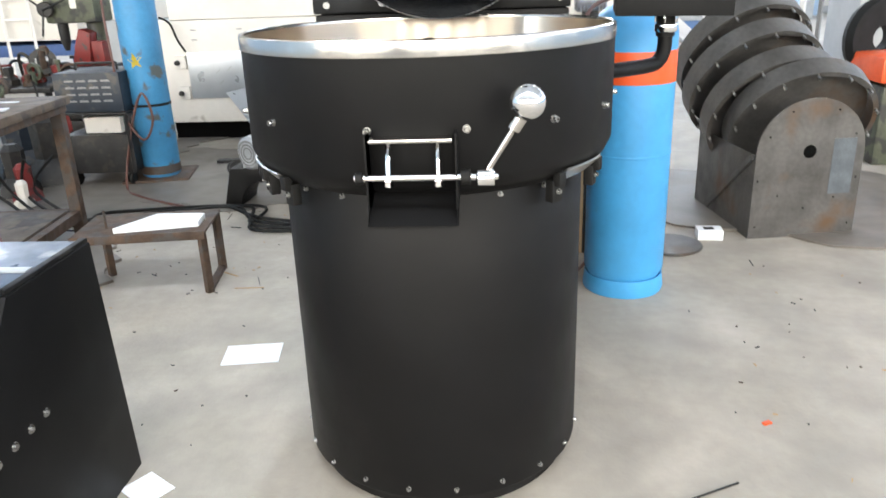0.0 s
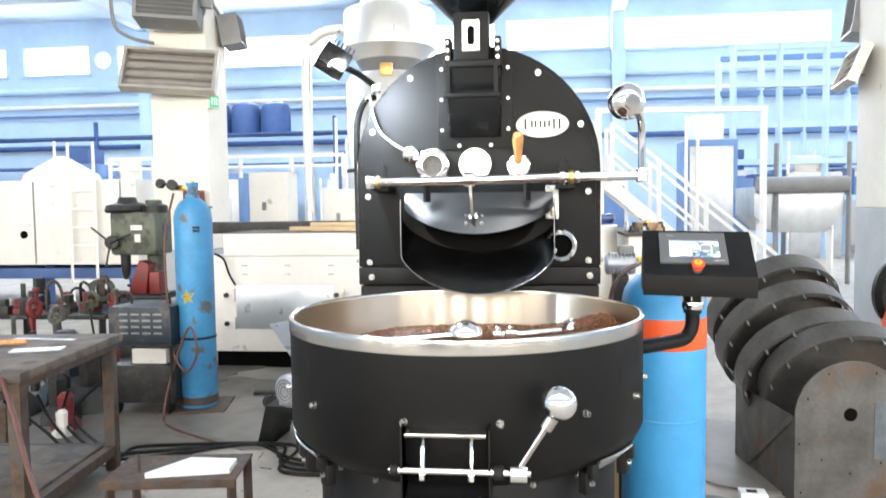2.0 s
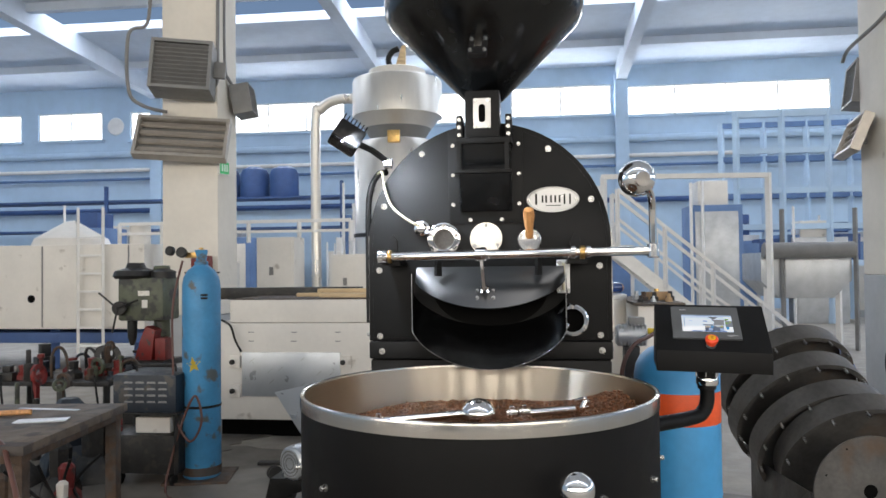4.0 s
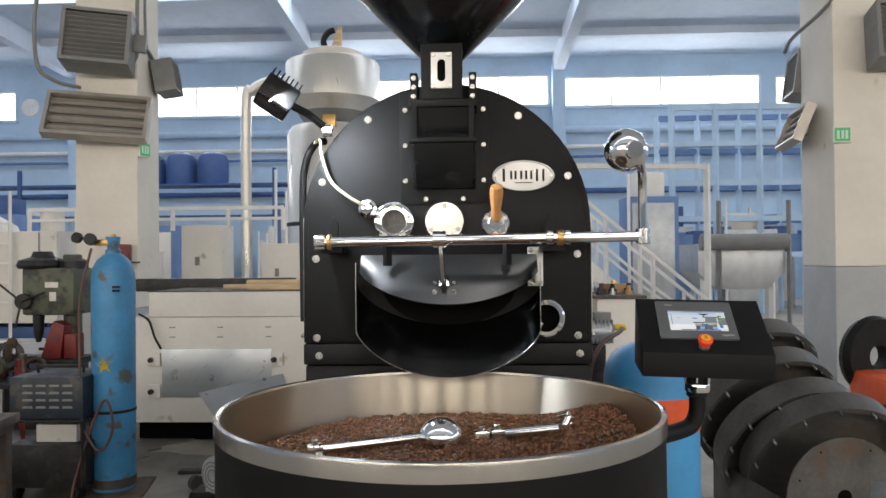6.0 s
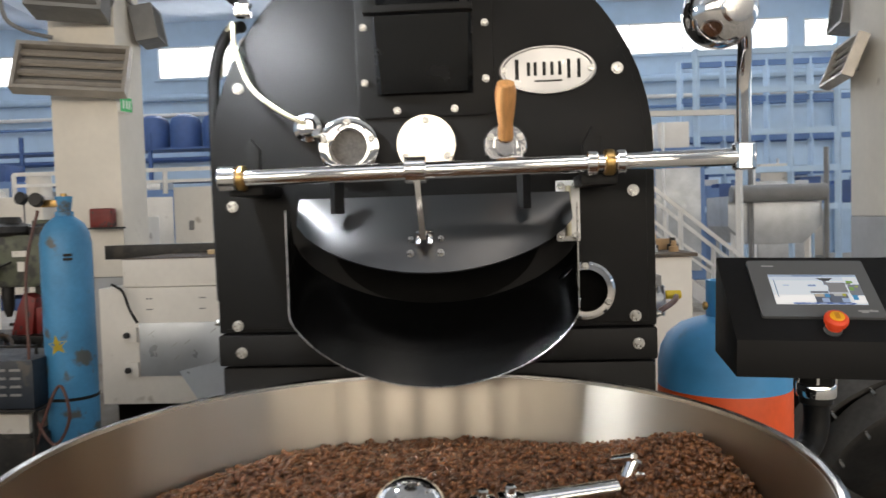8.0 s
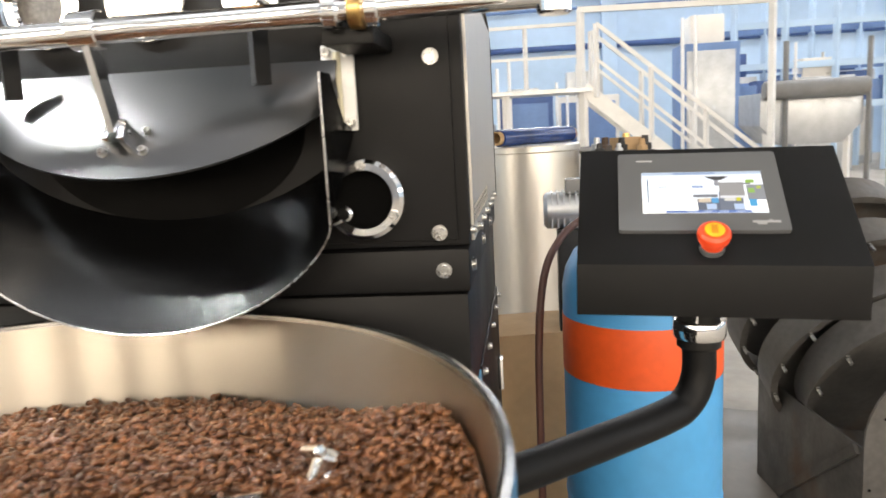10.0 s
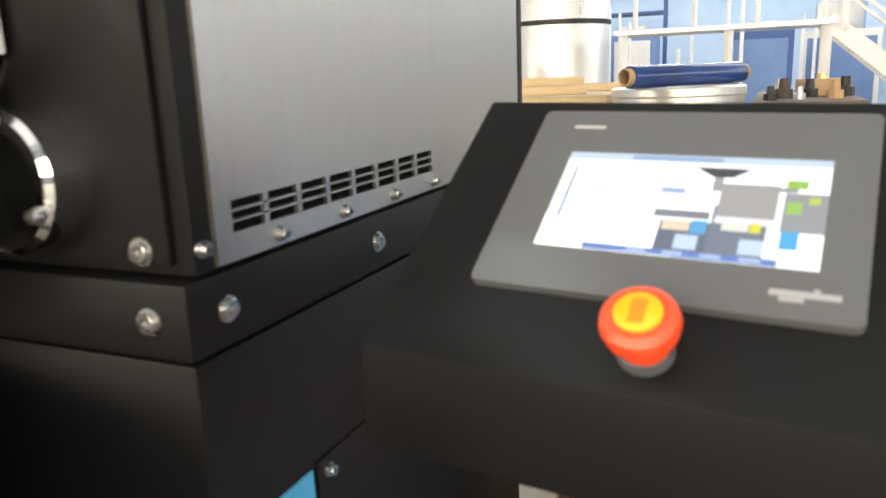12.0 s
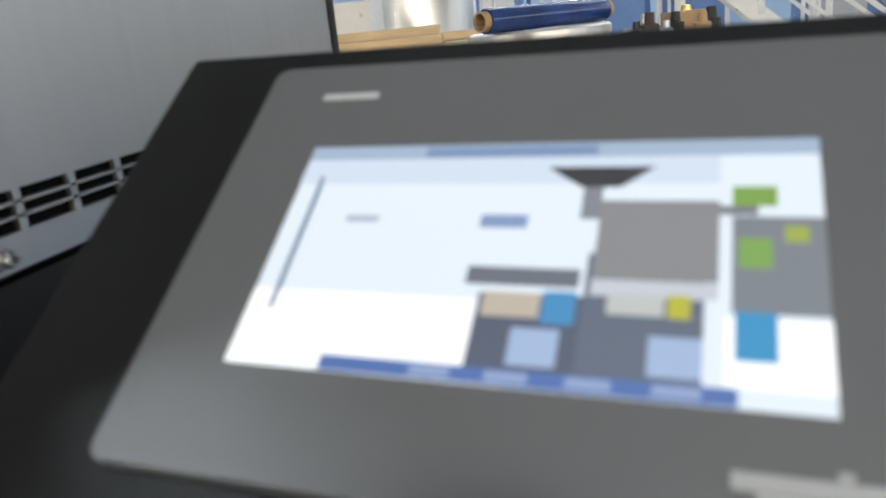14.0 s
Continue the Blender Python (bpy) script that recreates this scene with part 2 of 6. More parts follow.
def tube(points, r, segs=10, caps=True, smooth_n=0):
    """A round bar along points; smooth_n rounds the way with a spline."""
    P = [Vector(p) for p in points]
    if smooth_n:
        Q = []
        for i in range(len(P) - 1):
            p0, p1, p2, p3 = P[max(i - 1, 0)], P[i], P[i + 1], P[min(i + 2, len(P) - 1)]
            for k in range(smooth_n):
                t = k / smooth_n
                Q.append(0.5 * (2 * p1 + (p2 - p0) * t + (2 * p0 - 5 * p1 + 4 * p2 - p3) * t * t + (3 * p1 - p0 - 3 * p2 + p3) * t ** 3))
        P = Q + [P[-1]]
    b = bmesh.new()
    rings = []
    n = None
    for i, p in enumerate(P):
        d = (P[min(i + 1, len(P) - 1)] - P[max(i - 1, 0)]).normalized()
        if n is None:
            n = d.orthogonal().normalized()
        n = (n - d * n.dot(d)).normalized()
        o = d.cross(n)
        rr = r[i] if isinstance(r, (list, tuple)) else r
        rings.append([b.verts.new(p + (n * math.cos(2 * math.pi * k / segs) + o * math.sin(2 * math.pi * k / segs)) * rr) for k in range(segs)])
    for p, q in zip(rings, rings[1:]):
        for k in range(segs):
            b.faces.new((p[k], p[(k + 1) % segs], q[(k + 1) % segs], q[k]))
    if caps:
        b.faces.new(rings[0])
        b.faces.new(rings[-1])
    bmesh.ops.recalc_face_normals(b, faces=b.faces)
    return b


def beam(p, q, w, h=None, up=(0, 0, 1)):
    """A square bar from p to q."""
    p, q = Vector(p), Vector(q)
    h = h or w
    d = (q - p).normalized()
    s = d.cross(Vector(up))
    s = s.normalized() if s.length > 1e-4 else d.orthogonal().normalized()
    t = s.cross(d)
    b = bmesh.new()
    v = [b.verts.new(c + s * (i * w / 2) + t * (j * h / 2)) for c in (p, q) for i, j in ((-1, -1), (1, -1), (1, 1), (-1, 1))]
    for f in ((0, 1, 2, 3), (7, 6, 5, 4), (0, 4, 5, 1), (1, 5, 6, 2), (2, 6, 7, 3), (3, 7, 4, 0)):
        b.faces.new([v[i] for i in f])
    bmesh.ops.recalc_face_normals(b, faces=b.faces)
    return b


def sphere(r, segs=32, rings=18, cut=-1.0):
    a0 = math.asin(max(-1, cut))
    return lathe([(r * math.cos(a0 + (math.pi / 2 - a0) * i / rings), r * math.sin(a0 + (math.pi / 2 - a0) * i / rings)) for i in range(rings)] + [(0, r)] if cut > -1 else
                 [(0, -r)] + [(r * math.cos(-math.pi / 2 + math.pi * i / rings), r * math.sin(-math.pi / 2 + math.pi * i / rings)) for i in range(1, rings)] + [(0, r)], segs)


def bolt_mesh(r=0.008, h=0.006):
    """A socket-head bolt on a washer, along +z."""
    return mesh("bolt", lathe([(0, 0), (r * 1.3, 0), (r * 1.3, h * .3), (r, h * .3), (r, h * .9), (r * .9, h), (r * .5, h), (r * .45, h * .5), (0, h * .5)], 12), M_BOLT)


BOLT_S = bolt_mesh(0.0052, 0.008)
BOLT_M = bolt_mesh(0.0082, 0.006)
BOLT_L = bolt_mesh(0.0065, 0.014)
FACE = pose(0, 0, 0, 90, 0, 0)          # +z of a part turned to -y


def letters(text, size, depth, material, parent, at, name="lettering"):
    c = bpy.data.curves.new(name, "FONT")
    c.body, c.size, c.extrude, c.align_x, c.align_y = text, size, depth, "CENTER", "CENTER"
    tmp = new("tmp_text", c)
    me = bpy.data.meshes.new_from_object(tmp.evaluated_get(bpy.context.evaluated_depsgraph_get()))
    bpy.data.objects.remove(tmp)
    bpy.data.curves.remove(c)
    me.materials.clear()
    me.materials.append(material)
    ob = new(name, me)
    ob.parent = parent
    ob.matrix_basis = at
    return ob



# ---- hall ----
def hall():
    fl = box(-24, 24, -14, 24.3, -0.3, 0)
    f = solo("floor", fl, M_FLOOR, "worn beige concrete workshop floor with scuffs and stains", "floor", kind="structure")
    # rear wall with a band of high windows; each (x0, x1, z0, z1)
    wins = [(-18.5, -15.9, 5.95, 7.0), (-14.8, -12.9, 5.9, 6.95), (-10.9, -6.6, 6.0, 7.08), (-5.2, -1.0, 6.1, 7.2), (-0.65, 2.8, 6.22, 7.27), (3.25, 9.95, 6.16, 7.18), (10.45, 15.5, 6.1, 7.1), (-23.5, -19.2, 5.95, 7.0)]
    wins = sorted((a, b, c + .46, d + .46) for a, b, c, d in wins)
    bm = bmesh.new()
    xs = -24.0
    for x0, x1, z0, z1 in wins:
        box(xs, x0, 24, 24.3, 0, 10.1, bm=bm)
        box(x0, x1, 24, 24.3, 0, z0, bm=bm)
        box(x0, x1, 24, 24.3, z1, 10.1, bm=bm)
        xs = x1
    box(xs, 24, 24, 24.3, 0, 10.1, bm=bm)
    solo("wall_north", bm, M_WALL, "pale blue-grey hall wall under a window band", "wall", kind="structure")
    for i, (x0, x1, z0, z1) in enumerate(wins):
        w = thing("window_%d" % (i + 1), "bright steel-framed strip window high in the wall", "window", kind="structure")
        fr = bmesh.new()
        for a, c, d, e in ((x0, x1, z0, z0 + .06), (x0, x1, z1 - .06, z1), (x0, x0 + .06, z0 + .06, z1 - .06), (x1 - .06, x1, z0 + .06, z1 - .06)):
            box(a, c, 24.04, 24.12, d, e, bm=fr)
        n = max(1, round((x1 - x0) / 1.7))
        for k in range(1, n):
            xm = x0 + (x1 - x0) * k / n
            box(xm - .03, xm + .03, 24.045, 24.115, z0 + .06, z1 - .06, bm=fr)
        part("window_frame", fr, M_WHITE2, w)
        part("window_sill", box(x0 - .1, x1 + .1, 23.9, 23.995, z0 - .08, z0 - .004), M_WALL, w)
    # other walls with high openings for light; those in the east are added
    solo("wall_west", box(-24.3, -24, -14, 24.3, 0, 10.1), M_WALL, "plain pale hall side wall", "wall", kind="structure")
    bm = bmesh.new()
    box(24, 24.3, -14, 24.3, 0, 4.2, bm=bm)
    box(24, 24.3, -14, 24.3, 7.2, 10.1, bm=bm)
    for y in range(-14, 24, 6):
        box(24, 24.3, y, y + 0.8, 4.2, 7.2, bm=bm)
    solo("wall_east", bm, M_WALL, "pale unseen hall side wall with openings added for fill light", "wall", kind="structure")
    # added fill lamp outside the unseen east wall, to light the roaster's side sheet
    area("fill_east", pose(24.6, 5, 5.7, 0, 90, 0), 3.0, 37, 1350, (0.97, 0.97, 0.97))
    bm = bmesh.new()
    box(-24, 24, -14.3, -14, 0, 2.2, bm=bm)
    box(-24, 24, -14.3, -14, 7.4, 10.1, bm=bm)
    for x in range(-24, 24, 4):
        box(x, x + 1.1, -14.3, -14, 2.2, 7.4, bm=bm)
    solo("wall_south", bm, M_COLGREY, "hall wall with tall glazed bays", "wall", kind="structure")
    # roof rising away from the rear wall, with beams and gaps added for fill light
    def zr(y):
        return 8.36 + (24 - y) * 0.055
    bm = bmesh.new()
    ys = [-14.3, -5.6, -3.4, 10.9, 12.3, 17.0, 18.6, 24.3]
    for i in range(0, len(ys) - 1, 2):
        y0, y1 = ys[i], ys[i + 1]
        b = bmesh.new()
        v = [b.verts.new((x, y, zr(y) + dz)) for dz in (0, .25) for x, y in ((-24.3, y0), (24.3, y0), (24.3, y1), (-24.3, y1))]
        for q in ((3, 2, 1, 0), (4, 5, 6, 7), (0, 1, 5, 4), (1, 2, 6, 5), (2, 3, 7, 6), (3, 0, 4, 7)):
            b.faces.new([v[k] for k in q])
        join(bm, b)
    for x in (-24.15, -13.6, -5.0, 3.1, 11.5, 20):
        join(bm, beam((x, -14.3, zr(-14.3) - .3), (x, 24.0, zr(24) - .3), 0.34, 0.6))
    for y in (10.6, 16.5, 21.4):
        join(bm, beam((-24, y, zr(y) - .12), (24, y, zr(y) - .12), 0.22, 0.24))
    solo("ceiling", bm, M_ROOF, "pale blue-grey roof slabs on concrete beams", "ceiling", kind="structure")
    # added lamps over the gaps: the front one puts sheen on the door leaf
    for k, (y0, y1) in enumerate(((-5.6, -3.4), (10.9, 12.3), (17.0, 18.6))):
        area("roof_fill", pose(0, (y0 + y1) / 2, zr(y0) + .2, 0, 0, 0), 46, y1 - y0, (360 if y0 < 0 else 1100) * (y1 - y0), (0.82, 0.90, 1))
    # wall ledges and pipe runs on the rear wall
    for z, r, m in ((5.8, .12, M_WALL), (5.22, .07, M_WHITE2), (4.89, .05, M_MIDBLUE), (3.72, .09, M_NAVY)):
        solo("pipe_run", tube([(-23.8, 23.8, z), (23.8, 23.8, z)], r, 8), m, "long straight pipe run along the rear wall", "pipe", group="pipe runs on the rear wall")
    for x in (-13.6, -5.0, 3.1, 11.5):
        solo("pier", box(x - .22, x + .22, 23.6, 23.995, 0, 8.05, .02), M_WALL, "pale blue-grey concrete wall pier under a roof beam", "pier", kind="structure", group="wall piers")
    solo("wall_clock", lathe([(0, 0), (.30, 0), (.33, .03), (.30, .06), (0, .05)], 32), M_WHITE2, "round white wall clock between high windows", "clock", at=pose(-15.35, 23.99, 6.89, 90, 0, 0))


area("daylight_north", pose(0, 24.6, 7.06, 90, 0, 0) @ pose(0, 0, 0, 0, 180, 0), 44, 1.1, 2600, (0.9, 0.94, 0.97))
area("daylight_south", pose(0, -14.6, 4.8, 90, 0, 0), 46, 5.0, 6500, (1.0, 0.92, 0.79))
hall()
solo("backdrop", box(-26, 26, 25.2, 25.3, 5.0, 9.1), glow("overcast_glow", (0.93, 0.97, 1.0), 5.0), "bright overcast daylight outside the high windows", "backdrop", kind="structure")


def column(x0, x1, y0, y1, grey, name_label):
    c = thing("column", name_label, "column", kind="structure")
    part("shaft", box(x0, x1, y0, y1, grey, 8.7, .02), M_COLUMN, c)
    part("dado", box(x0 - .003, x1 + .003, y0 - .003, y1 + .003, 0, grey, .02), M_COLGREY, c, "grey painted lower band")


column(-4.54, -3.80, 6.9, 7.5, 0.95, "cream painted concrete column with grey base band")
column(4.03, 4.90, 6.63, 7.43, 1.37, "cream painted concrete column with grey lower band")

# ---- roaster ----
DZ = 0.028          # height of the machine's datum over the floor


def arch(hw, zc, z0, n=28, cx=-0.005):
    pts = [(cx - hw, z0)]
    for i in range(n + 1):
        a = math.pi - math.pi * i / n
        pts.append((cx + hw * math.cos(a), zc + hw * math.sin(a)))
    pts.append((cx + hw, z0))
    return pts


def bolts(parent, me, places, m=FACE, y=0.475):
    for x, z in places:
        shared("bolt", me, parent, Matrix.Translation((x, y, z)) @ m @ pose(0, 0, 0, 0, 0, random.uniform(0, 60)))


def roaster():
    R = thing("coffee_roaster", "large matt black drum coffee roaster with chrome fittings", "coffee roaster", at=pose(0, 0, DZ))
    shell = prism(arch(0.408, 1.569, 1.243), 0.482, 1.215, .004)
    part("drum_housing", shell, M_BLACK, R)
    part("face_plate", prism(arch(0.392, 1.569, 1.252), 0.475, 0.481, .002), M_BLACK, R)
    # brushed side sheets with vent slots
    for s in (1, -1):
        bm = bmesh.new()
        x = -0.005 + s * 0.409
        xi = x - s * 0.001
        xo = x + s * 0.003
        a, c = min(xi, xo), max(xi, xo)
        box(a, c, 0.502, 1.207, 1.292, 1.60, bm=bm)
        box(a, c, 0.502, 0.521, 1.268, 1.292, bm=bm)
        box(a, c, 0.876, 1.207, 1.268, 1.292, bm=bm)
        for k in range(7):
            yk = 0.5595 + k * 0.0451
            box(a, c, yk, yk + 0.0062, 1.268, 1.292, bm=bm)
        for z in (1.2755, 1.2835):
            box(a, c, 0.521, 0.876, z, z + .0018, bm=bm)
        box(a, c, 0.502, 1.207, 1.247, 1.268, bm=bm)
        sh = part("side_sheet", bm, M_BRUSH, R, "brushed steel side sheet with vent slots")
        part("vent_backing", box(min(xi, xi + s * .0006), max(xi, xi + s * .0006), 0.515, 0.882, 1.266, 1.294), M_DARK, R)
        for k in range(6):
            shared("bolt", BOLT_S, R, Matrix.Translation((xo, 0.577 + k * 0.1, 1.256)) @ pose(0, 0, 0, 0, 90 * s, 0))
        for k in range(3):
            shared("bolt", BOLT_M, R, Matrix.Translation((-0.005 + s * .406, 0.512 + k * 0.234, 1.212)) @ pose(0, 0, 0, 0, 90 * s, 0))
        shared("bolt", BOLT_S, R, Matrix.Translation((x, 0.489, 1.263)) @ pose(0, 0, 0, 0, 90 * s, 0))
    part("back_trim", prism(arch(0.413, 1.569, 1.243), 1.2, 1.222, .002), M_BLACK, R)
    part("band", box(-.412, .402, .470, 1.21, 1.182, 1.241, .006), M_BLACK, R)
    part("base_cabinet", box(-.408, .398, .476, 1.20, 0.06, 1.179, .008), M_BLACK, R)
    part("plinth", box(-.38, .37, .50, 1.18, -.028, 0.06, .004), M_RUBBER, R)
    for s in (1,):
        part("access_panel", box(.398, .402, .61, 1.19, 0.25, 1.034, .0015), M_BLACK, R, "black bolted access panel")
        part("blue_panel", box(.398, .4005, .50, .603, 0.25, 1.03), M_BLUEFILM, R, "blue panel below the side band")
        for y, z in ((.625, 1.02), (.625, .98), (.76, 1.02), (.90, 1.02), (1.04, 1.02), (1.16, 1.02), (1.16, .8)):
            shared("bolt", BOLT_S, R, pose(.402, y, z, 0, 90, 0))
        lt = part("latch", box(.402, .414, 1.06, 1.09, .83, .90, .003), M_CHROME, R, "chrome toggle latch")
    bolts(R, BOLT_M, ((-.224, 1.876), (.201, 1.881), (.339, 1.71), (-.356, 1.70), (-.374, 1.258), (.363, 1.262), (.363, 1.49), (-.375, 1.482), (.03, 1.258)))
    bolts(R, BOLT_M, ((-.367, 1.208), (.367, 1.212), (0.15, 1.21), (-.19, 1.21)), y=.470)
    # feed plate and chute under the hopper
    pl = [(-.133, 1.645), (-.123, 1.635), (.107, 1.635), (.117, 1.645), (.117, 1.955), (-.133, 1.955)]
    part("feed_plate", prism(pl, 0.470, 0.4745, .0015), M_BLACK, R)
    bolts(R, BOLT_S, ((-.118, 1.90), (-.118, 1.80), (-.118, 1.70), (.103, 1.90), (.103, 1.80), (.103, 1.70), (-.06, 1.648), (.045, 1.648)), y=.470)
    bm = bmesh.new()
    pr = [(-.095, .470, 1.675), (.080, .470, 1.675), (.080, .470, 1.90), (-.095, .470, 1.90), (-.085, .455, 1.677), (.07, .455, 1.677), (.078, .372, 1.90), (-.093, .372, 1.90)]
    v = [bm.verts.new(p) for p in pr]
    for q in ((0, 1, 5, 4), (4, 5, 6, 7), (0, 4, 7, 3), (1, 2, 6, 5), (3, 7, 6, 2), (0, 3, 2, 1)):
        bm.faces.new([v[i] for i in q])
    bmesh.ops.recalc_face_normals(bm, faces=bm.faces)
    part("feed_chute", bm, M_GLOSS, R, "glossy black tapered feed chute")
    part("chute_flange", box(-.098, .085, .362, .468, 1.888, 1.908, .003), M_BLACK, R)
    g = bmesh.new()
    for x in (-.090, .062):
        box(x, x + .013, .344, .356, 1.80, 1.89, bm=g)
    box(-.097, .083, .330, .354, 1.788, 1.80, .002, bm=g)
    part("gate_handle", g, M_BLACK, R, "black steel slide-gate frame")
    part("feed_neck", box(-.066, .046, .368, .465, 1.909, 2.06, .004), M_BLACK, R)
    for x in (-.097, .063):
        br = part("neck_bracket", box(x, x + .021, .385, .455, 1.909, 1.985, .003), M_BLACK, R)
        for z in (1.92, 1.945, 1.97):
            shared("bolt", BOLT_S, R, pose(x + .01, .385, z, 90, 0, 0))
    # sight frame on the neck: oval slot
    fr = bmesh.new()
    n = 20
    def oval(hw, hh, k):
        a = 2 * math.pi * k / n
        return hw * math.cos(a), (hh - hw) * (1 if math.sin(a) > 0 else -1) + hw * math.sin(a)
    inner = [oval(.011, .030, k + .5) for k in range(n)]
    outer = []
    for k in range(n):
        a = 2 * math.pi * (k + .5) / n
        c, s = math.cos(a), math.sin(a)
        q = 1 / max(abs(c), abs(s))
        outer.append((.028 * c * q, .048 * s * q))
    vi = [[fr.verts.new((-.010 + x, y, 1.985 + z)) for x, z in pts] for pts, y in ((outer, .3675), (outer, .362), (inner, .362), (inner, .3675))]
    for p, q in zip(vi, vi[1:]):
        for k in range(n):
            fr.faces.new((p[k], p[(k + 1) % n], q[(k + 1) % n], q[k]))
    bmesh.ops.recalc_face_normals(fr, faces=fr.faces)
    part("sight_frame", fr, M_SPOON, R, "polished frame round an oval sight slot")
    part("sight_slot", box(-.022, .002, .3655, .3678, 1.955, 2.015), M_DARK, R)
    for x in (-.031, .011):
        for z in (1.943, 2.027):
            shared("bolt", BOLT_S, R, pose(x, .362, z, 90, 0, 0))
    # hopper: rounded cone with a vertical collar
    H = part("hopper", lathe([(.03, 2.04), (.06, 2.05), (.20, 2.19), (.315, 2.305), (.333, 2.335), (.337, 2.37), (.337, 2.62), (.327, 2.62), (.327, 2.37), (.30, 2.31), (.05, 2.07)], 64), M_GLOSS, R, "black conical bean hopper", at=pose(-.01, .50, 0))
    # inclined sight strip along the cone front
    tilt = Matrix.Translation((-.01, .50 - .215, 2.205)) @ pose(0, 0, 0, 42, 0, 0)
    st = part("hopper_strip", box(-.028, .028, -.13, .13, -.004, .012, .003), M_BLACK, R, "bolted black strip down the hopper", at=tilt)
    part("strip_window", box(-.0125, .0125, -.085, .09, .0121, .0145, .001), M_STEEL, st, "narrow glazed slot")
    for i in range(4):
        for x in (-.021, .021):
            shared("bolt", BOLT_S, st, pose(x, -.112 + .075 * i, .012, 0, 0, 0))
    # ports, cover disc, handle
    p1 = part("inspection_port", lathe([(.032, 0), (.0555, 0), (.0555, .014), (.050, .017), (.036, .017), (.032, .012)], 40, True), M_CHROME, R, "chrome ring port with dark mesh", at=Matrix.Translation((-.151, .475, 1.584)) @ FACE)
    part("port_glass", cyl(.033, .002, .008, 32), mat("port_mesh", (.05, .045, .04), .4, .3, vary=.5, scale=180), p1)
    for a in range(5):
        shared("bolt", BOLT_S, p1, pose(.045 * math.cos(a * 1.257 + 1.57), .045 * math.sin(a * 1.257 + 1.57), .0165))
    p2 = part("cover_disc", cyl(.0555, 0, .008, 48, .002), M_STEEL, R, "polished steel cover disc", at=Matrix.Translation((-.009, .475, 1.585)) @ FACE)
    for a in range(3):
        shared("bolt", BOLT_S, p2, pose(.044 * math.cos(a * 2.094 + 1.57), .044 * math.sin(a * 2.094 + 1.57), .008))
    hb = part("sampler_flange", lathe([(.0, 0), (.039, 0), (.039, .008), (.036, .011), (.022, .011), (.020, .035), (0, .035)], 36), M_CHROME, R, "chrome trier flange", at=Matrix.Translation((.135, .475, 1.578)) @ FACE)
    for a in range(3):
        shared("bolt", BOLT_S, hb, pose(.030 * math.cos(a * 2.094 + .5), .030 * math.sin(a * 2.094 + .5), .010))
    wd = lathe([(0, 0), (.013, 0), (.014, .006), (.0125, .012), (.014, .02), (.0125, .024), (.015, .045), (.018, .075), (.0185, .09), (.015, .104), (.005, .108), (0, .108)], 24)
    part("trier_handle", wd, M_WOOD, R, "turned wooden trier handle", at=Matrix.Translation((.135, .432, 1.588)) @ pose(0, 0, 0, 36, 0, 0))
    part("trier_stem", cyl(.010, 0, .05, 16), M_CHROME, R, at=Matrix.Translation((.135, .470, 1.576)) @ pose(0, 0, 0, 66, 0, 0))
    # oval badge with raised letters
    bd = lathe([(0, 0), (1, 0), (1, .005), (.975, .007), (.93, .007), (.90, .004), (0, .004)], 48)
    bmesh.ops.scale(bd, vec=(.0875, .0435, 1), verts=bd.verts)
    B = part("badge", bd, M_SPOON, R, "oval aluminium maker's badge", at=Matrix.Translation((.214, .4745, 1.711)) @ FACE)
    for k, (x, w, h) in enumerate(((-.055, .007, .036), (-.034, .006, .024), (-.022, .006, .024), (-.006, .006, .024), (.008, .006, .024), (.022, .006, .024), (.038, .006, .034), (.056, .006, .034))):
        o = box(x - w / 2, x + w / 2, -.010 + (.0 if h < .03 else -.006), -.010 + h + (.0 if h < .03 else -.006), .0041, .006, .0006)
        part("badge_bar", o, M_GRIME, B)
    part("badge_bar", box(-.024, .026, -.021, -.0185, .0041, .0055), M_GRIME, B)
    for x in (-.079, .079):
        shared("bolt", BOLT_S, B, pose(x, 0, .004))
    # thermometer probe and cable, lamp
    pb = part("probe_flange", lathe([(0, 0), (.026, 0), (.026, .012), (.018, .016), (.014, .030), (0, .032)], 28), M_CHROME, R, "chrome temperature probe", at=Matrix.Translation((-.225, .475, 1.622)) @ FACE)
    part("probe_knob", cyl(.009, .012, .030, 14, .002), M_CHROME, R, at=pose(-.205, .468, 1.595, 60, 0, 0))
    part("probe_cable", tube([(-.228, .443, 1.628), (-.275, .435, 1.655), (-.325, .445, 1.70), (-.352, .455, 1.77), (-.36, .47, 1.815), (-.375, .50, 1.822), (-.40, .53, 1.80), (-.418, .56, 1.74)], .0045, 8, smooth_n=6), M_CREAM, R, "cream probe cable")
    part("conduit", tube([(-.352, .50, 1.82), (-.385, .52, 1.815), (-.415, .53, 1.76), (-.425, .535, 1.66), (-.425, .54, 1.3)], .011, 10, smooth_n=6), M_RUBBER, R, "black ribbed conduit")
    lp = part("work_lamp", box(-.048, .048, -.03, .035, -.035, .04, .006), M_GRIME, R, "black finned work lamp on a short arm", at=Matrix.Translation((-.455, .36, 1.92)) @ pose(0, 0, 0, -25, 32, 20))
    for k in range(7):
        part("fin", box(-.044 + k * .0136, -.040 + k * .0136, -.036, .04, .040, .056), M_GRIME, lp)
    part("lamp_lens", box(-.042, .042, -.026, .030, -.0385, -.0352, .001), M_GLASS, lp)
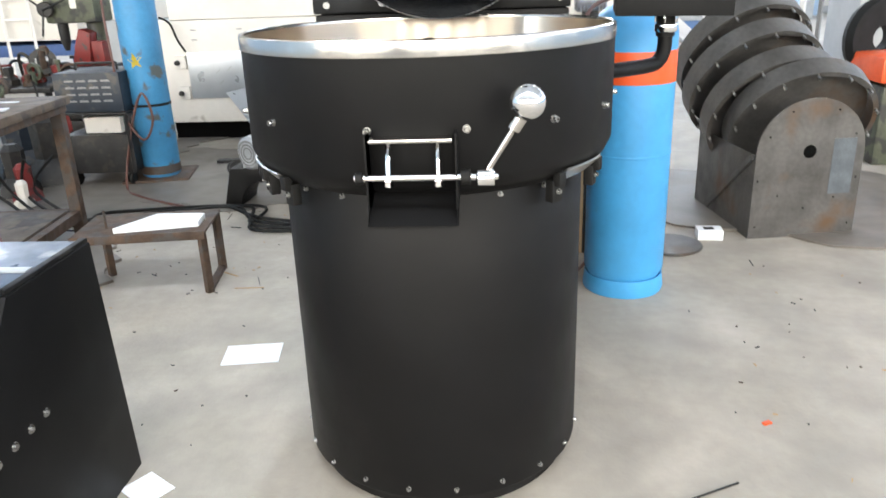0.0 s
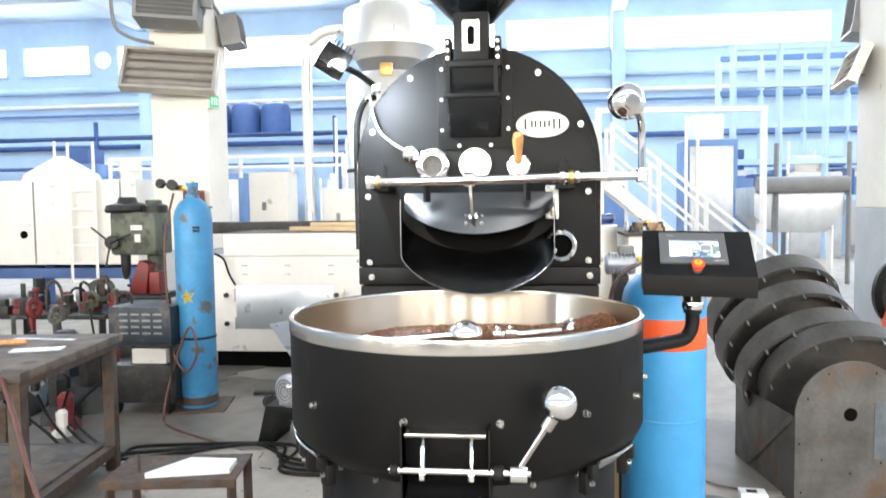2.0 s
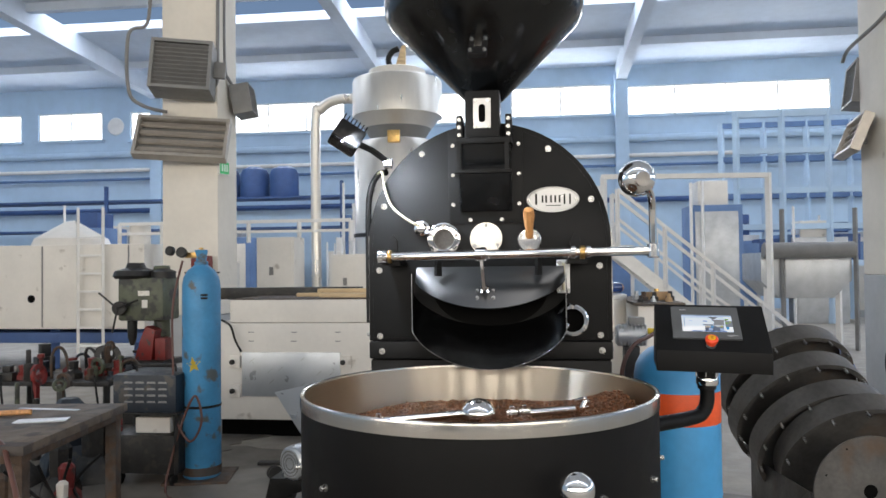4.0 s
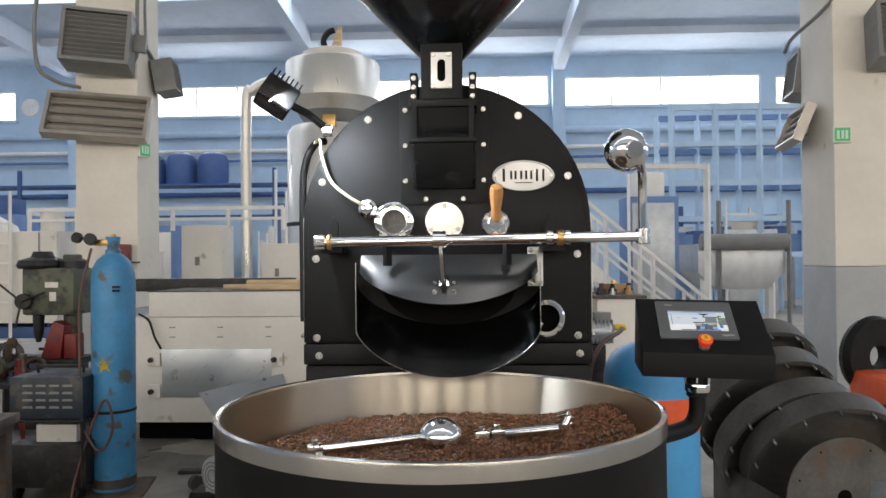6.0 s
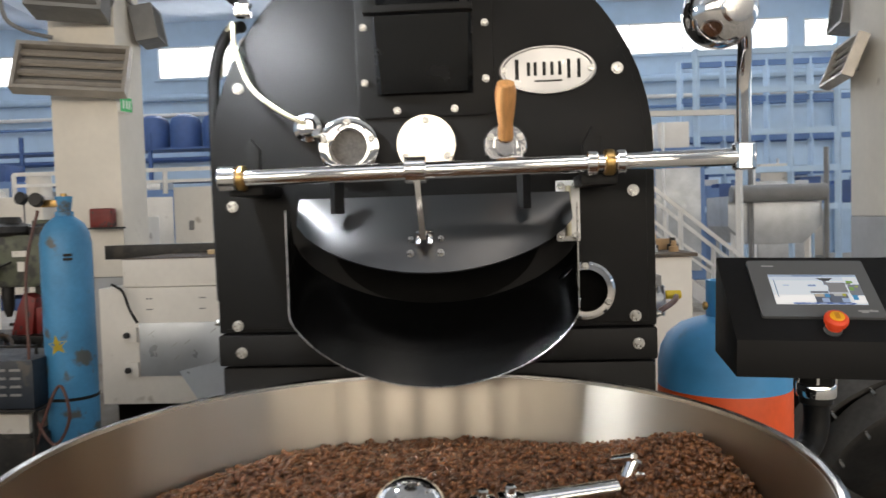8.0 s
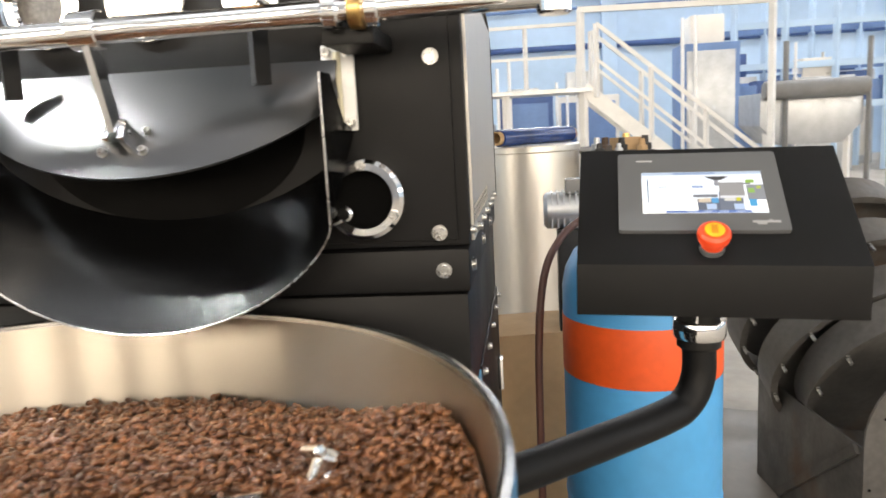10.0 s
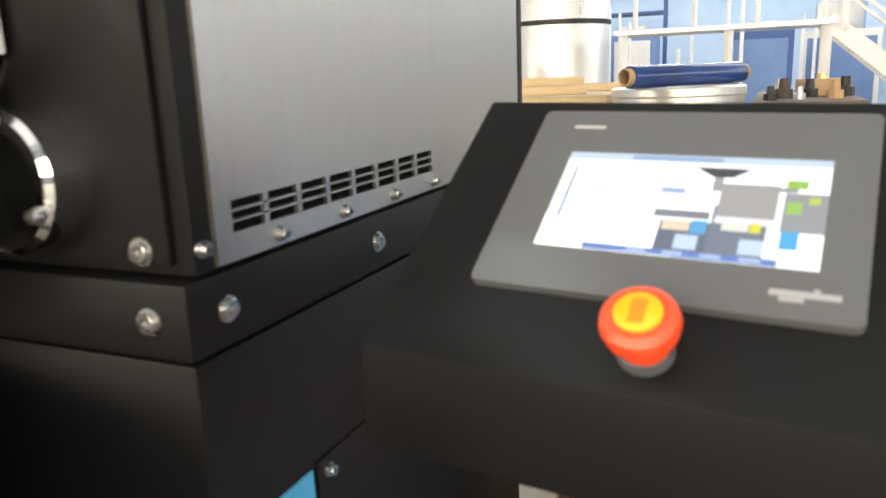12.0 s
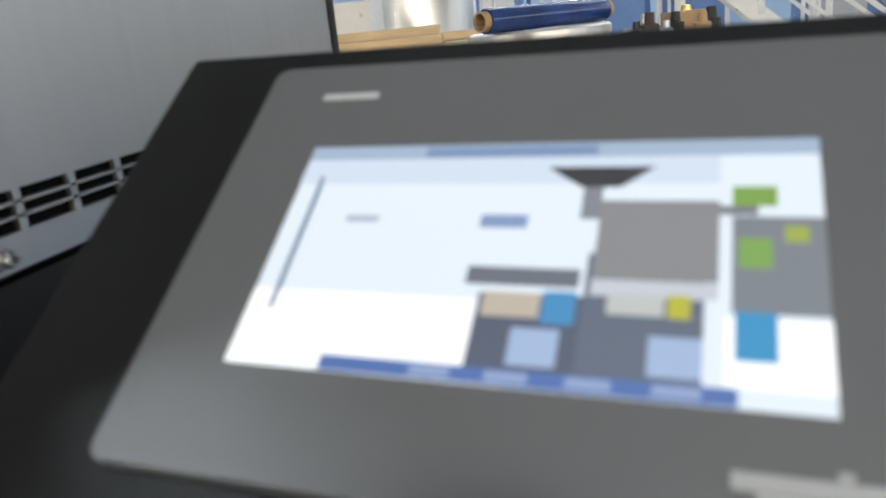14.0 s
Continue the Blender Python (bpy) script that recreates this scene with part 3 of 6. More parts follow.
    part("lamp_arm", tube([(-.33, .478, 1.845), (-.352, .46, 1.86), (-.385, .42, 1.885), (-.43, .38, 1.905)], .011, 10, smooth_n=4), M_RUBBER, R)
    part("lamp_clamp", box(-.352, -.325, .455, .478, 1.828, 1.862, .003), M_CHROME, R)
    area("work_lamp_light", look((-.45, .285, 1.93), (-.05, .41, 1.45)), .08, .055, 17.0, (.80, .91, 1))
    # door bar with counterweight lever
    part("door_bar", tube([(-.335, .345, 1.526), (.53, .345, 1.535)], .0145, 20), M_CHROME, R, "long chrome door bar")
    for x, m, w in ((-.335, M_CHROME, .03), (-.312, M_BRASS, .012), (.300, M_BRASS, .016), (.318, M_CHROME, .016), (.272, M_CHROME, .018)):
        part("bar_collar", cyl(.0215, -w / 2, w / 2, 24, .002), m, R, at=pose(x, .345, 1.526 + (x + .335) * .0104, 0, 90, 0))
    for x in (-.31, .285):
        part("bar_bearing", box(x - .03, x + .03, .355, .474, 1.497, 1.517, .003), M_BLACK, R)
        part("bearing_lug", prism([(x - .02, 1.515), (x + .012, 1.515), (x + .012, 1.58), (x - .004, 1.60), (x - .02, 1.57)], .40, .415, .002), M_BLACK, R)
    part("bar_clamp", cyl(.0225, -.018, .018, 24, .002), M_CHROME, R, at=pose(-.018, .345, 1.531, 0, 90, 0))
    part("lever_socket", cyl(.019, -.022, .022, 20, .003), M_CHROME, R, at=pose(.516, .345, 1.535))
    part("lever_arm", tube([(.516, .345, 1.55), (.514, .336, 1.655), (.508, .312, 1.695), (.492, .268, 1.722), (.472, .236, 1.742)], .0115, 14, smooth_n=5), M_CHROME, R, "cranked chrome lever arm")
    part("lever_ball", sphere(.056), M_CHROME, R, "chrome counterweight ball", at=pose(.462, .285, 1.752))
    part("ball_collar", cyl(.024, .045, .06, 20, .002), M_CHROME, R, at=Matrix.Translation((.462, .285, 1.752)) @ look((0, 0, 0), (-.18, .95, .12)).to_3x3().to_4x4())
    # discharge door leaf and trough
    n, k = 28, 10
    bm = bmesh.new()
    rows = []
    for j in range(k + 1):
        s = j / k
        row = []
        for i in range(n + 1):
            u = -1 + 2 * i / n
            drop = (1 - u * u) ** .75
            x = .244 * u
            z = 1.488 - s * (.046 + .086 * drop)
            y = .455 - s * (.014 + .085 * drop) - .005 * math.sin(s * math.pi)
            row.append(bm.verts.new((x + .002, y, z)))
        rows.append(row)
    for p, q in zip(rows, rows[1:]):
        for i in range(n):
            bm.faces.new((p[i], p[i + 1], q[i + 1], q[i]))
    bmesh.ops.remove_doubles(bm, verts=bm.verts, dist=1e-5)
    bmesh.ops.solidify(bm, geom=bm.faces[:], thickness=.005)
    bmesh.ops.recalc_face_normals(bm, faces=bm.faces)
    part("door_leaf", bm, M_LEAF, R, "glossy curved discharge door leaf")
    for x in (-.157, .157):
        part("door_hook", beam((x * 1.04, .405, 1.525), (x * 1.04, .405, 1.462), .020, .014), M_BLACK, R)
    part("door_link", beam((-.014, .338, 1.522), (-.008, .362, 1.416), .010, .016), M_CHROME, R, "chrome door link")
    cl = part("door_clevis", box(-.034, .034, -.022, .022, -.003, .004, .001), M_CHROME, R, "chrome clevis plate on the door", at=Matrix.Translation((-.008, .385, 1.398)) @ pose(0, 0, 0, 53, 0, 0))
    for x in (-.014, .006):
        part("lug", box(x, x + .008, -.014, .014, .004, .034, .002), M_CHROME, cl)
    for x in (-.026, .026):
        for y in (-.014, .014):
            shared("bolt", BOLT_S, cl, pose(x, y, .004))
    # trough: a flared half shell from the face out over the tray
    def section(w, zt, zs, zb, y):
        """Side tops at zt, straight sides to zs, curved floor to zb."""
        pts = [(-w, y, zt)]
        m = 24
        for i in range(m + 1):
            a = math.pi * i / m
            cx = -math.cos(a)
            pts.append((w * cx, y, zs - (zs - zb) * math.sin(a) ** 1.4))
        pts.append((w, y, zt))
        return pts
    bm = bmesh.new()
    secs = [section(.257, 1.404, 1.402, 1.294, .472), section(.253, 1.412, 1.364, 1.251, .434), section(.249, 1.47, 1.326, 1.207, .396), section(.246, 1.47, 1.288, 1.163, .358)]
    vs = [[bm.verts.new((x + .002, y, z)) for x, y, z in s] for s in secs]
    for p, q in zip(vs, vs[1:]):
        for i in range(len(p) - 1):
            bm.faces.new((p[i], p[i + 1], q[i + 1], q[i]))
    bmesh.ops.solidify(bm, geom=bm.faces[:], thickness=-.004)
    bmesh.ops.recalc_face_normals(bm, faces=bm.faces)
    part("trough", bm, M_TROUGH, R, "glossy black discharge trough with worn lip")
    lip = [(x + .002, y, z) for x, y, z in secs[-1]]
    part("trough_lip", tube([(x, y - .001, z) for x, y, z in lip], .0012, 6), M_BOLT, R, "worn bare steel edge of the trough")
    # flat black sheet on the face: the drum mouth's shade put into colour
    part("drum_opening_shade", prism([(.19 * math.cos(math.pi * i / 20) + .002, 1.41 - .12 * math.sin(math.pi * i / 20)) for i in range(21)] + [(-.19, 1.47), (.19, 1.47)], .4725, .4745), M_DARK, R)
    # thermometer and lower sight port
    th = part("thermometer", box(-.0215, .0215, -.055, .055, 0, .008, .0035), M_ENAMEL, R, "glass tube thermometer on a white enamel plate", at=Matrix.Translation((.2445, .470, 1.456)) @ FACE)
    part("glass_tube", cyl(.005, -.045, .045, 12), M_CREAM, th, at=pose(0, 0, .010, 90, 0, 0))
    for y in (-.045, .045):
        for x in (-.013, .013):
            shared("bolt", BOLT_S, th, pose(x, y, .008))
    sp = part("lower_port", lathe([(.036, 0), (.052, 0), (.052, .030), (.047, .034), (.038, .034), (.036, .026)], 40, True), M_CHROME, R, "open chrome ring port", at=Matrix.Translation((.271, .475, 1.313)) @ FACE)
    part("port_hole", cyl(.037, .0005, .003, 32), M_DARK, sp)
    for a in (-.5, 1.6, 3.6):
        shared("bolt", BOLT_S, sp, pose(.044 * math.cos(a), .044 * math.sin(a), .034))
    part("port_lever", tube([(-.052, -.030, .040), (-.030, -.022, .046), (-.018, -.012, .046)], .006, 10, smooth_n=3), M_CHROME, sp, "chrome cam lever")
    part("lever_pivot", cyl(.010, .030, .052, 16, .003), M_CHROME, sp, at=pose(-.022, -.016, 0))
    return R


roaster()


# ---- cooling bin ----
BIN = Matrix.Translation((-.004, -.013, .018)) @ Matrix.Diagonal((1.034, 1.034, 1, 1))


def cooling_bin():
    T = thing("cooling_bin", "black round bean cooling bin with polished steel rim", "cooling bin", at=BIN)
    part("drum", lathe([(0, .024), (.377, .024), (.382, .032), (.382, .845), (.379, .85), (.377, .85), (.377, .04), (0, .04)], 96), M_BLACK, T)
    part("plinth", cyl(.355, -.018, .024, 64), M_RUBBER, T, "recessed black base ring")
    part("drum_seam", box(.3795, .3835, -.012, .012, .045, .84), M_BLACK, T)
    # shell of the tray: black skin, steel inside, rolled steel rim
    part("tray_skin", lathe([(.37, .838), (.402, .845), (.438, .874), (.4525, .905), (.4525, 1.148), (.449, 1.148), (.449, .91), (.41, .875), (.37, .843)], 96, True), M_BLACK, T)
    part("tray_wall", lathe([(0, .985), (.444, .985), (.444, 1.172), (.4485, 1.172), (.4485, .98), (0, .98)], 128), M_TRAY, T, "brushed steel inner wall")
    part("rim", lathe([(.4445, 1.172), (.4450, 1.1775), (.449, 1.180), (.4545, 1.1775), (.4555, 1.172), (.4555, 1.146), (.4530, 1.146), (.4530, 1.17)], 128, True), M_STEEL, T, "polished steel rim band")
    for k in range(14):
        a = -math.pi / 2 + (k - .5) * 2 * math.pi / 14 * .98 + .02
        shared("bolt", BOLT_L, T, Matrix.Translation((.4525 * math.cos(a), .4525 * math.sin(a), 1.0)) @ Matrix.Rotation(a, 4, "Z") @ Matrix.Rotation(math.pi / 2, 4, "Y"))
    for z in (.845, .055):
        for k in range(20):
            a = -math.pi / 2 + (k + .5) * 2 * math.pi / 20
            shared("bolt", BOLT_S, T, Matrix.Translation((.382 * math.cos(a), .382 * math.sin(a), z if z < .5 else .831)) @ Matrix.Rotation(a, 4, "Z") @ Matrix.Rotation(math.pi / 2, 4, "Y"))
    # toggle latches with steel straps between tray and drum
    for a0 in (-2.55, -.6, .3, 3.45):
        m = Matrix.Rotation(a0, 4, "Z")
        bm = bmesh.new()
        n = 10
        prof = []
        for i in range(n + 1):
            a = -.17 + .34 * i / n
            prof.append(a)
        vs = [[bm.verts.new((r * math.cos(a), r * math.sin(a), z)) for a in prof] for r, z in ((.409, .846), (.445, .879), (.449, .876), (.413, .841))]
        for p, q in zip(vs, vs[1:] + vs[:1]):
            for i in range(n):
                bm.faces.new((p[i], p[i + 1], q[i + 1], q[i]))
        for i in (0, n):
            bm.faces.new([v[i] for v in vs])
        bmesh.ops.recalc_face_normals(bm, faces=bm.faces)
        st = part("strap", bm, M_BRUSH, T, "brushed steel clamp strap", at=m)
        for da in (-.2, .2):
            lt = bmesh.new()
            box(.408, .432, -.016, .016, .80, .852, .004, bm=lt)
            box(.425, .446, -.011, .011, .838, .872, .004, bm=lt)
            part("toggle_latch", lt, M_RUBBER, T, "black toggle latch", at=Matrix.Rotation(a0 + da, 4, "Z"))
            shared("bolt", BOLT_S, T, Matrix.Rotation(a0 + da, 4, "Z") @ Matrix.Translation((.432, 0, .826)) @ Matrix.Rotation(math.pi / 2, 4, "Y"))
    # front discharge chute
    X0, X1 = -.092, .090
    Y0, Y1 = -.40, -.53
    c = part("discharge_chute", box(X0, X0 + .004, Y1, Y0, .865, 1.03), M_BLACK, T, at=pose(0, .045, -.030))
    bm = bmesh.new()
    box(X0, X0 + .004, -.535, -.39, .872, 1.03, .0015, bm=bm)
    box(X1 - .004, X1, -.535, -.39, .872, 1.03, .0015, bm=bm)
    v = [bm.verts.new(p) for p in ((X0, -.39, .935), (X1, -.39, .935), (X1, -.548, .842), (X0, -.548, .842), (X0, -.39, .931), (X1, -.39, .931), (X1, -.548, .838), (X0, -.548, .838))]
    for q in ((0, 1, 2, 3), (7, 6, 5, 4), (0, 4, 5, 1), (1, 5, 6, 2), (2, 6, 7, 3), (3, 7, 4, 0)):
        bm.faces.new([v[i] for i in q])
    v = [bm.verts.new(p) for p in ((X0 + .002, -.548, .842), (X0 + .002, -.535, .872), (X0 + .002, -.39, .94), (X1 - .002, -.548, .842), (X1 - .002, -.535, .872), (X1 - .002, -.39, .94))]
    bm.faces.new(v[:3])
    bm.faces.new(v[3:])
    bmesh.ops.recalc_face_normals(bm, faces=bm.faces)
    part("chute_sides", bm, M_BLACK, c)
    part("chute_throat", box(X0 + .004, X1 - .004, -.452, -.448, .93, 1.03), M_DARK, c)
    part("flap", box(X0 + .008, X1 - .008, -.535, -.455, 1.012, 1.020, .003), M_STEEL, c, "polished discharge flap")
    rod = part("flap_rod", tube([(-.115, -.528, .940), (.17, -.528, .940)], .0075, 14), M_CHROME, c, "chrome flap rod")
    for x in (-.048, .052):
        part("flap_arm", tube([(x, -.528, .925), (x, -.522, .975), (x, -.50, 1.014)], .0055, 10), M_CHROME, c)
        part("nut", cyl(.010, -.006, .006, 6), M_CHROME, c, at=pose(x, -.528, .928))
    part("rod_bush", cyl(.016, -.010, .010, 20, .002), M_RUBBER, c, at=pose(.106, -.528, .940, 0, 90, 0))
    part("rod_bush", cyl(.013, -.008, .008, 20, .002), M_RUBBER, c, at=pose(-.105, -.528, .940, 0, 90, 0))
    part("lever_hub", cyl(.0185, -.018, .018, 24, .003), M_CHROME, c, at=pose(.145, -.528, .938, 0, 90, 0))
    part("lever_rod", tube([(.150, -.528, .955), (.215, -.528, 1.062)], .0065, 12), M_STEEL, c)
    part("ball_neck", cyl(.014, -.018, .018, 18, .003), M_STEEL, c, at=Matrix.Translation((.207, -.528, 1.048)) @ pose(0, 0, 0, 0, 32, 0))
    part("lever_ball", sphere(.036), M_CHROME, c, "chrome lever ball", at=pose(.226, -.528, 1.088))
    return T


cooling_bin()


def bean_mesh(seed):
    random.seed(seed)
    b = bmesh.new()
    bmesh.ops.create_icosphere(b, subdivisions=1, radius=1)
    for v in b.verts:
        x, y, z = v.co
        if z > .3 and abs(y) < .35:
            z *= .72
        v.co = Vector((x * .0062, y * .0043, z * .0031))
    return b


def bean_level(x, y):
    """Height of the heap inside the bin: crowned round the hub, low along the wall, a mound pushed up at the right."""
    r = math.hypot(x, y)
    mound = .074 * math.exp(-((x - .40) ** 2 + (y - .21) ** 2) / .021)
    return 1.090 - .034 * (r / .44) ** 2 + mound - .014 * max(0, -x - .3) / .14 + .008 * noise.noise((x * 7, y * 7, 0)) + .004 * noise.noise((x * 30, y * 30, 3))


def beans():
    # under-layer that closes the heap, then a scatter of whole beans over it
    rs = np.random.RandomState(4)
    verts, faces = [], []
    b0 = bean_mesh(1)
    base = [v.co.copy() for v in b0.verts]
    tri = [tuple(v.index for v in f.verts) for f in b0.faces]
    b0.free()
    step = .0072
    n = int(.445 / step)
    for i in range(-n, n + 1):
        for j in range(-n, n + 1):
            for layer in (0, 1):
                x = (i + rs.uniform(-.5, .5)) * step
                y = (j + rs.uniform(-.5, .5)) * step
                if math.hypot(x, y) > .437:
                    continue
                if layer and rs.rand() < .45:
                    continue
                z = bean_level(x, y) + (.0035 if layer else -.001) + rs.uniform(-.0035, .0035)
                q = Euler((rs.normal(0, .55), rs.normal(0, .45), rs.uniform(0, 6.3))).to_matrix() * rs.uniform(.85, 1.15)
                o = len(verts)
                p = Vector((x, y, z))
                verts.extend((q @ c + p)[:] for c in base)
                faces.extend((a + o, c + o, d + o) for a, c, d in tri)
    me = bpy.data.meshes.new("beans")
    me.from_pydata(verts, [], faces)
    me.materials.append(M_BEAN)
    for p in me.polygons:
        p.use_smooth = True
    ob = new("coffee_beans", me)
    ob.matrix_basis = BIN
    tagged(ob, "heap of dark brown roasted coffee beans in the bin", "coffee beans", kind="stuff")
    bm = bmesh.new()
    m = 60
    g = [[bm.verts.new((.442 * i / m * math.cos(a), .442 * i / m * math.sin(a), bean_level(.442 * i / m * math.cos(a), .442 * i / m * math.sin(a)) - .004)) for a in [2 * math.pi * k / 72 for k in range(72)]] for i in range(1, m + 1)]
    for p, q in zip(g, g[1:]):
        for k in range(72):
            bm.faces.new((p[k], q[k], q[(k + 1) % 72], p[(k + 1) % 72]))
    bm.faces.new(g[0])
    bmesh.ops.recalc_face_normals(bm, faces=bm.faces)
    under = new("bean_bed", mesh("bean_bed", bm, M_BEAN))
    under.matrix_basis = BIN
    tagged(under, "lower layer of dark roasted coffee beans", "coffee beans", kind="stuff")


beans()


def stirrer():
    S = thing("stirrer", "chrome stirring arms with a domed hub in the beans", "stirrer", at=BIN)
    part("hub_dome", lathe([(0, 1.10), (.045, 1.10), (.0455, 1.105)] + [(.0455 * math.cos(a), 1.105 + .043 * math.sin(a)) for a in (.15, .3, .45, .6, .8, 1.0, 1.2, 1.4)] + [(0, 1.148)], 36), M_CHROME, S, "chrome hub dome")
    part("arm", tube([(-.03, -.012, 1.110), (-.235, -.078, 1.100)], .0105, 14), M_CHROME, S)
    part("arm", tube([(.105, .030, 1.102), (.250, .068, 1.108)], .0115, 14), M_CHROME, S)
    for x, y, z, rz in ((-.247, -.084, 1.098, 18), (.085, .026, 1.100, 14), (.118, .034, 1.102, 14)):
        C = part("arm_clamp", box(-.016, .016, -.013, .013, -.013, .013, .004), M_CHROME, S, at=pose(x, y, z, 0, 0, rz))
        part("clamp_screw", cyl(.007, 0, .024, 12, .002), M_CHROME, C)
    for dx in (-.014, .014):
        part("clamp_lug", cyl(.009, -.012, .012, 14, .003), M_CHROME, S, at=pose(-.247 + dx, -.098, 1.085, 80, 0, 18))
    part("blade_clamp", cyl(.012, -.014, .018, 16, .003), M_CHROME, S, at=pose(.280, .135, 1.106, 0, 25, 20))
    part("blade_clamp", box(-.022, .022, -.010, .010, -.008, .008, .003), M_CHROME, S, at=pose(.298, .128, 1.098, 0, 12, -20))
    part("blade_screw", cyl(.006, -.02, .02, 12, .002), M_CHROME, S, at=pose(.272, .14, 1.122, 70, 0, 40))


stirrer()


# ---- control panel on its pipe ----
def control_panel():
    yaw = -5.7
    P = thing("operator_console", "black sloping control box with touch screen and stop button", "control panel", at=pose(.515, .470, DZ - .004, 0, 1.2, yaw))
    W, zf, zb, zl, D = .352, 1.2195, 1.3575, 1.152, .191
    bm = bmesh.new()
    pts = [(0, zl), (0, zf), (D, zb), (D, zl + .012)]
    a = [bm.verts.new((0, y, z)) for y, z in pts]
    c = [bm.verts.new((W, y, z)) for y, z in pts]
    bm.faces.new(a)
    bm.faces.new(c)
    for i in range(4):
        bm.faces.new((a[i], a[(i + 1) % 4], c[(i + 1) % 4], c[i]))
    bmesh.ops.recalc_face_normals(bm, faces=bm.faces)
    bmesh.ops.bevel(bm, geom=bm.edges[:], offset=.0022, segments=2, profile=.6, affect="EDGES")
    body = part("housing", bm, M_BLACK, P)
    ang = math.degrees(math.atan2(zb - zf, D))
    top = Matrix.Translation((0, 0, zf)) @ pose(0, 0, 0, ang, 0, 0)
    bz = bmesh.new()
    box(-.006, .2085, 0, .161, -.002, .006, 0, bm=bz)
    vert = [e for e in bz.edges if abs(e.verts[0].co.z - e.verts[1].co.z) > .003]
    bmesh.ops.bevel(bz, geom=vert, offset=.005, segments=4, profile=.5, affect="EDGES")
    B = part("touch_panel", bz, M_BEZEL, P, "grey touch screen surround", at=top @ Matrix.Translation((.060, .0565, .0)))
    sc = part("screen", box(.026, .185, .033, .117, .0061, .0066), glow("screen_light", (.80, .90, 1.0), 1.1), B, "lit touch screen")

    def field(name, x0, x1, y0, y1, colour, strength=1.0, z=.0067):
        x0, x1, y0, y1 = .026 + x0 * .159, .026 + x1 * .159, .033 + y0 * .084, .033 + y1 * .084
        part(name, box(x0, x1, y0, y1, z - .0001, z + .0002), glow(name + "_light", colour, strength * .8), sc)
    field("sky_field", 0, .84, .80, .925, (.72, .84, 1.0), 1.25)
    field("readout_field", .0, .53, .0, .30, (.95, .98, 1.0), 1.6, .00665)
    field("readout_field", .85, 1, .06, .28, (.95, .98, 1.0), 1.6, .0069)
    field("legend_field", .14, .21, .615, .645, (.62, .72, .88), 1.0)
    field("drum_band", .64, .84, .335, .395, (.78, .84, .95), 1.0, .0072)
    field("neck_field", .605, .64, .64, .78, (.38, .42, .50), .8, .0071)
    field("pipe_field", .80, .90, .665, .70, (.36, .40, .46), .7, .0071)
    for k in range(4):
        field("status_key", .36 + .13 * k, .43 + .13 * k, .012, .045, (.45, .60, .95), .9, .0070)
    field("status_bar", .19, .87, 0, .055, (.12, .25, .68), .9)
    field("sky_field", 0.0, 1, .93, 1, (.50, .66, .88), 1.0)
    field("title_bar", .27, .62, .935, .985, (.30, .45, .75), .9, .0069)
    field("scale_line", .045, .055, .22, .84, (.20, .33, .55), .7)
    field("value_field", .42, .51, .60, .655, (.35, .50, .85), .9)
    field("machine_field", .45, .63, .055, .33, (.22, .28, .42), .55)
    field("machine_field", .63, .82, .055, .50, (.27, .34, .48), .6, .0068)
    field("drum_field", .64, .84, .40, .72, (.45, .47, .50), .75, .0071)
    field("trough_field", .42, .62, .36, .43, (.33, .38, .48), .6, .0070)
    field("side_field", .86, 1, .30, .66, (.40, .45, .52), .7, .0068)
    field("label_field", .46, .56, .24, .33, (.80, .72, .60), .9, .0072)
    field("label_field", .67, .76, .27, .34, (.80, .85, .85), .9, .0072)
    field("lamp_field", .565, .62, .22, .34, (.08, .42, .85), .9, .0073)
    field("lamp_field", .765, .80, .265, .345, (.75, .75, .06), .9, .0073)
    field("lamp_field", .86, .93, .70, .78, (.35, .65, .12), .8, .0073)
    field("lamp_field", .87, .92, .46, .57, (.35, .68, .15), .8, .0073)
    field("lamp_field", .94, .975, .56, .62, (.60, .75, .12), .8, .0073)
    field("lamp_field", .865, .925, .14, .30, (.05, .45, .90), .9, .0073)
    field("badge_field", .52, .60, .07, .20, (.50, .68, 1), 1.0, .0072)
    field("badge_field", .74, .82, .07, .20, (.50, .68, 1), 1.0, .0072)
    tri = bmesh.new()
    q = [tri.verts.new((.026 + u * .159, .033 + w * .084, .0072)) for u, w in ((.53, .875), (.73, .875), (.67, .78), (.60, .78))]
    tri.faces.new(q)
    bmesh.ops.solidify(tri, geom=tri.faces[:], thickness=-.0003)
    part("hopper_field", tri, glow("hopper_field_light", (.25, .27, .31), .2), sc)
    part("maker_mark", box(.020, .042, .1420, .1450, .0061, .0064), mat("mark_grey", (.42, .43, .44), .5), B)
    pale = mat("mark_pale", (.34, .35, .36), .5)
    part("maker_mark", box(.163, .197, .0145, .0185, .0061, .0064, 0), pale, B)
    part("maker_mark", box(.168, .180, .0112, .0142, .0061, .0064, 0), pale, B)
    part("maker_mark", box(.184, .187, .0188, .0208, .0061, .0064, 0), pale, B)
    # stop button
    E = part("stop_button", lathe([(0, .008), (.014, .008), (.0135, .016), (.0195, .020), (.0208, .026), (.0198, .031), (.016, .034), (0, .0345)], 40), M_ESTOP, P, "red mushroom stop button", at=top @ Matrix.Translation((.169, .0280, .0)))
    part("button_collar", lathe([(0, 0), (.0155, 0), (.0155, .008), (0, .008)], 32), M_BEZEL, E)
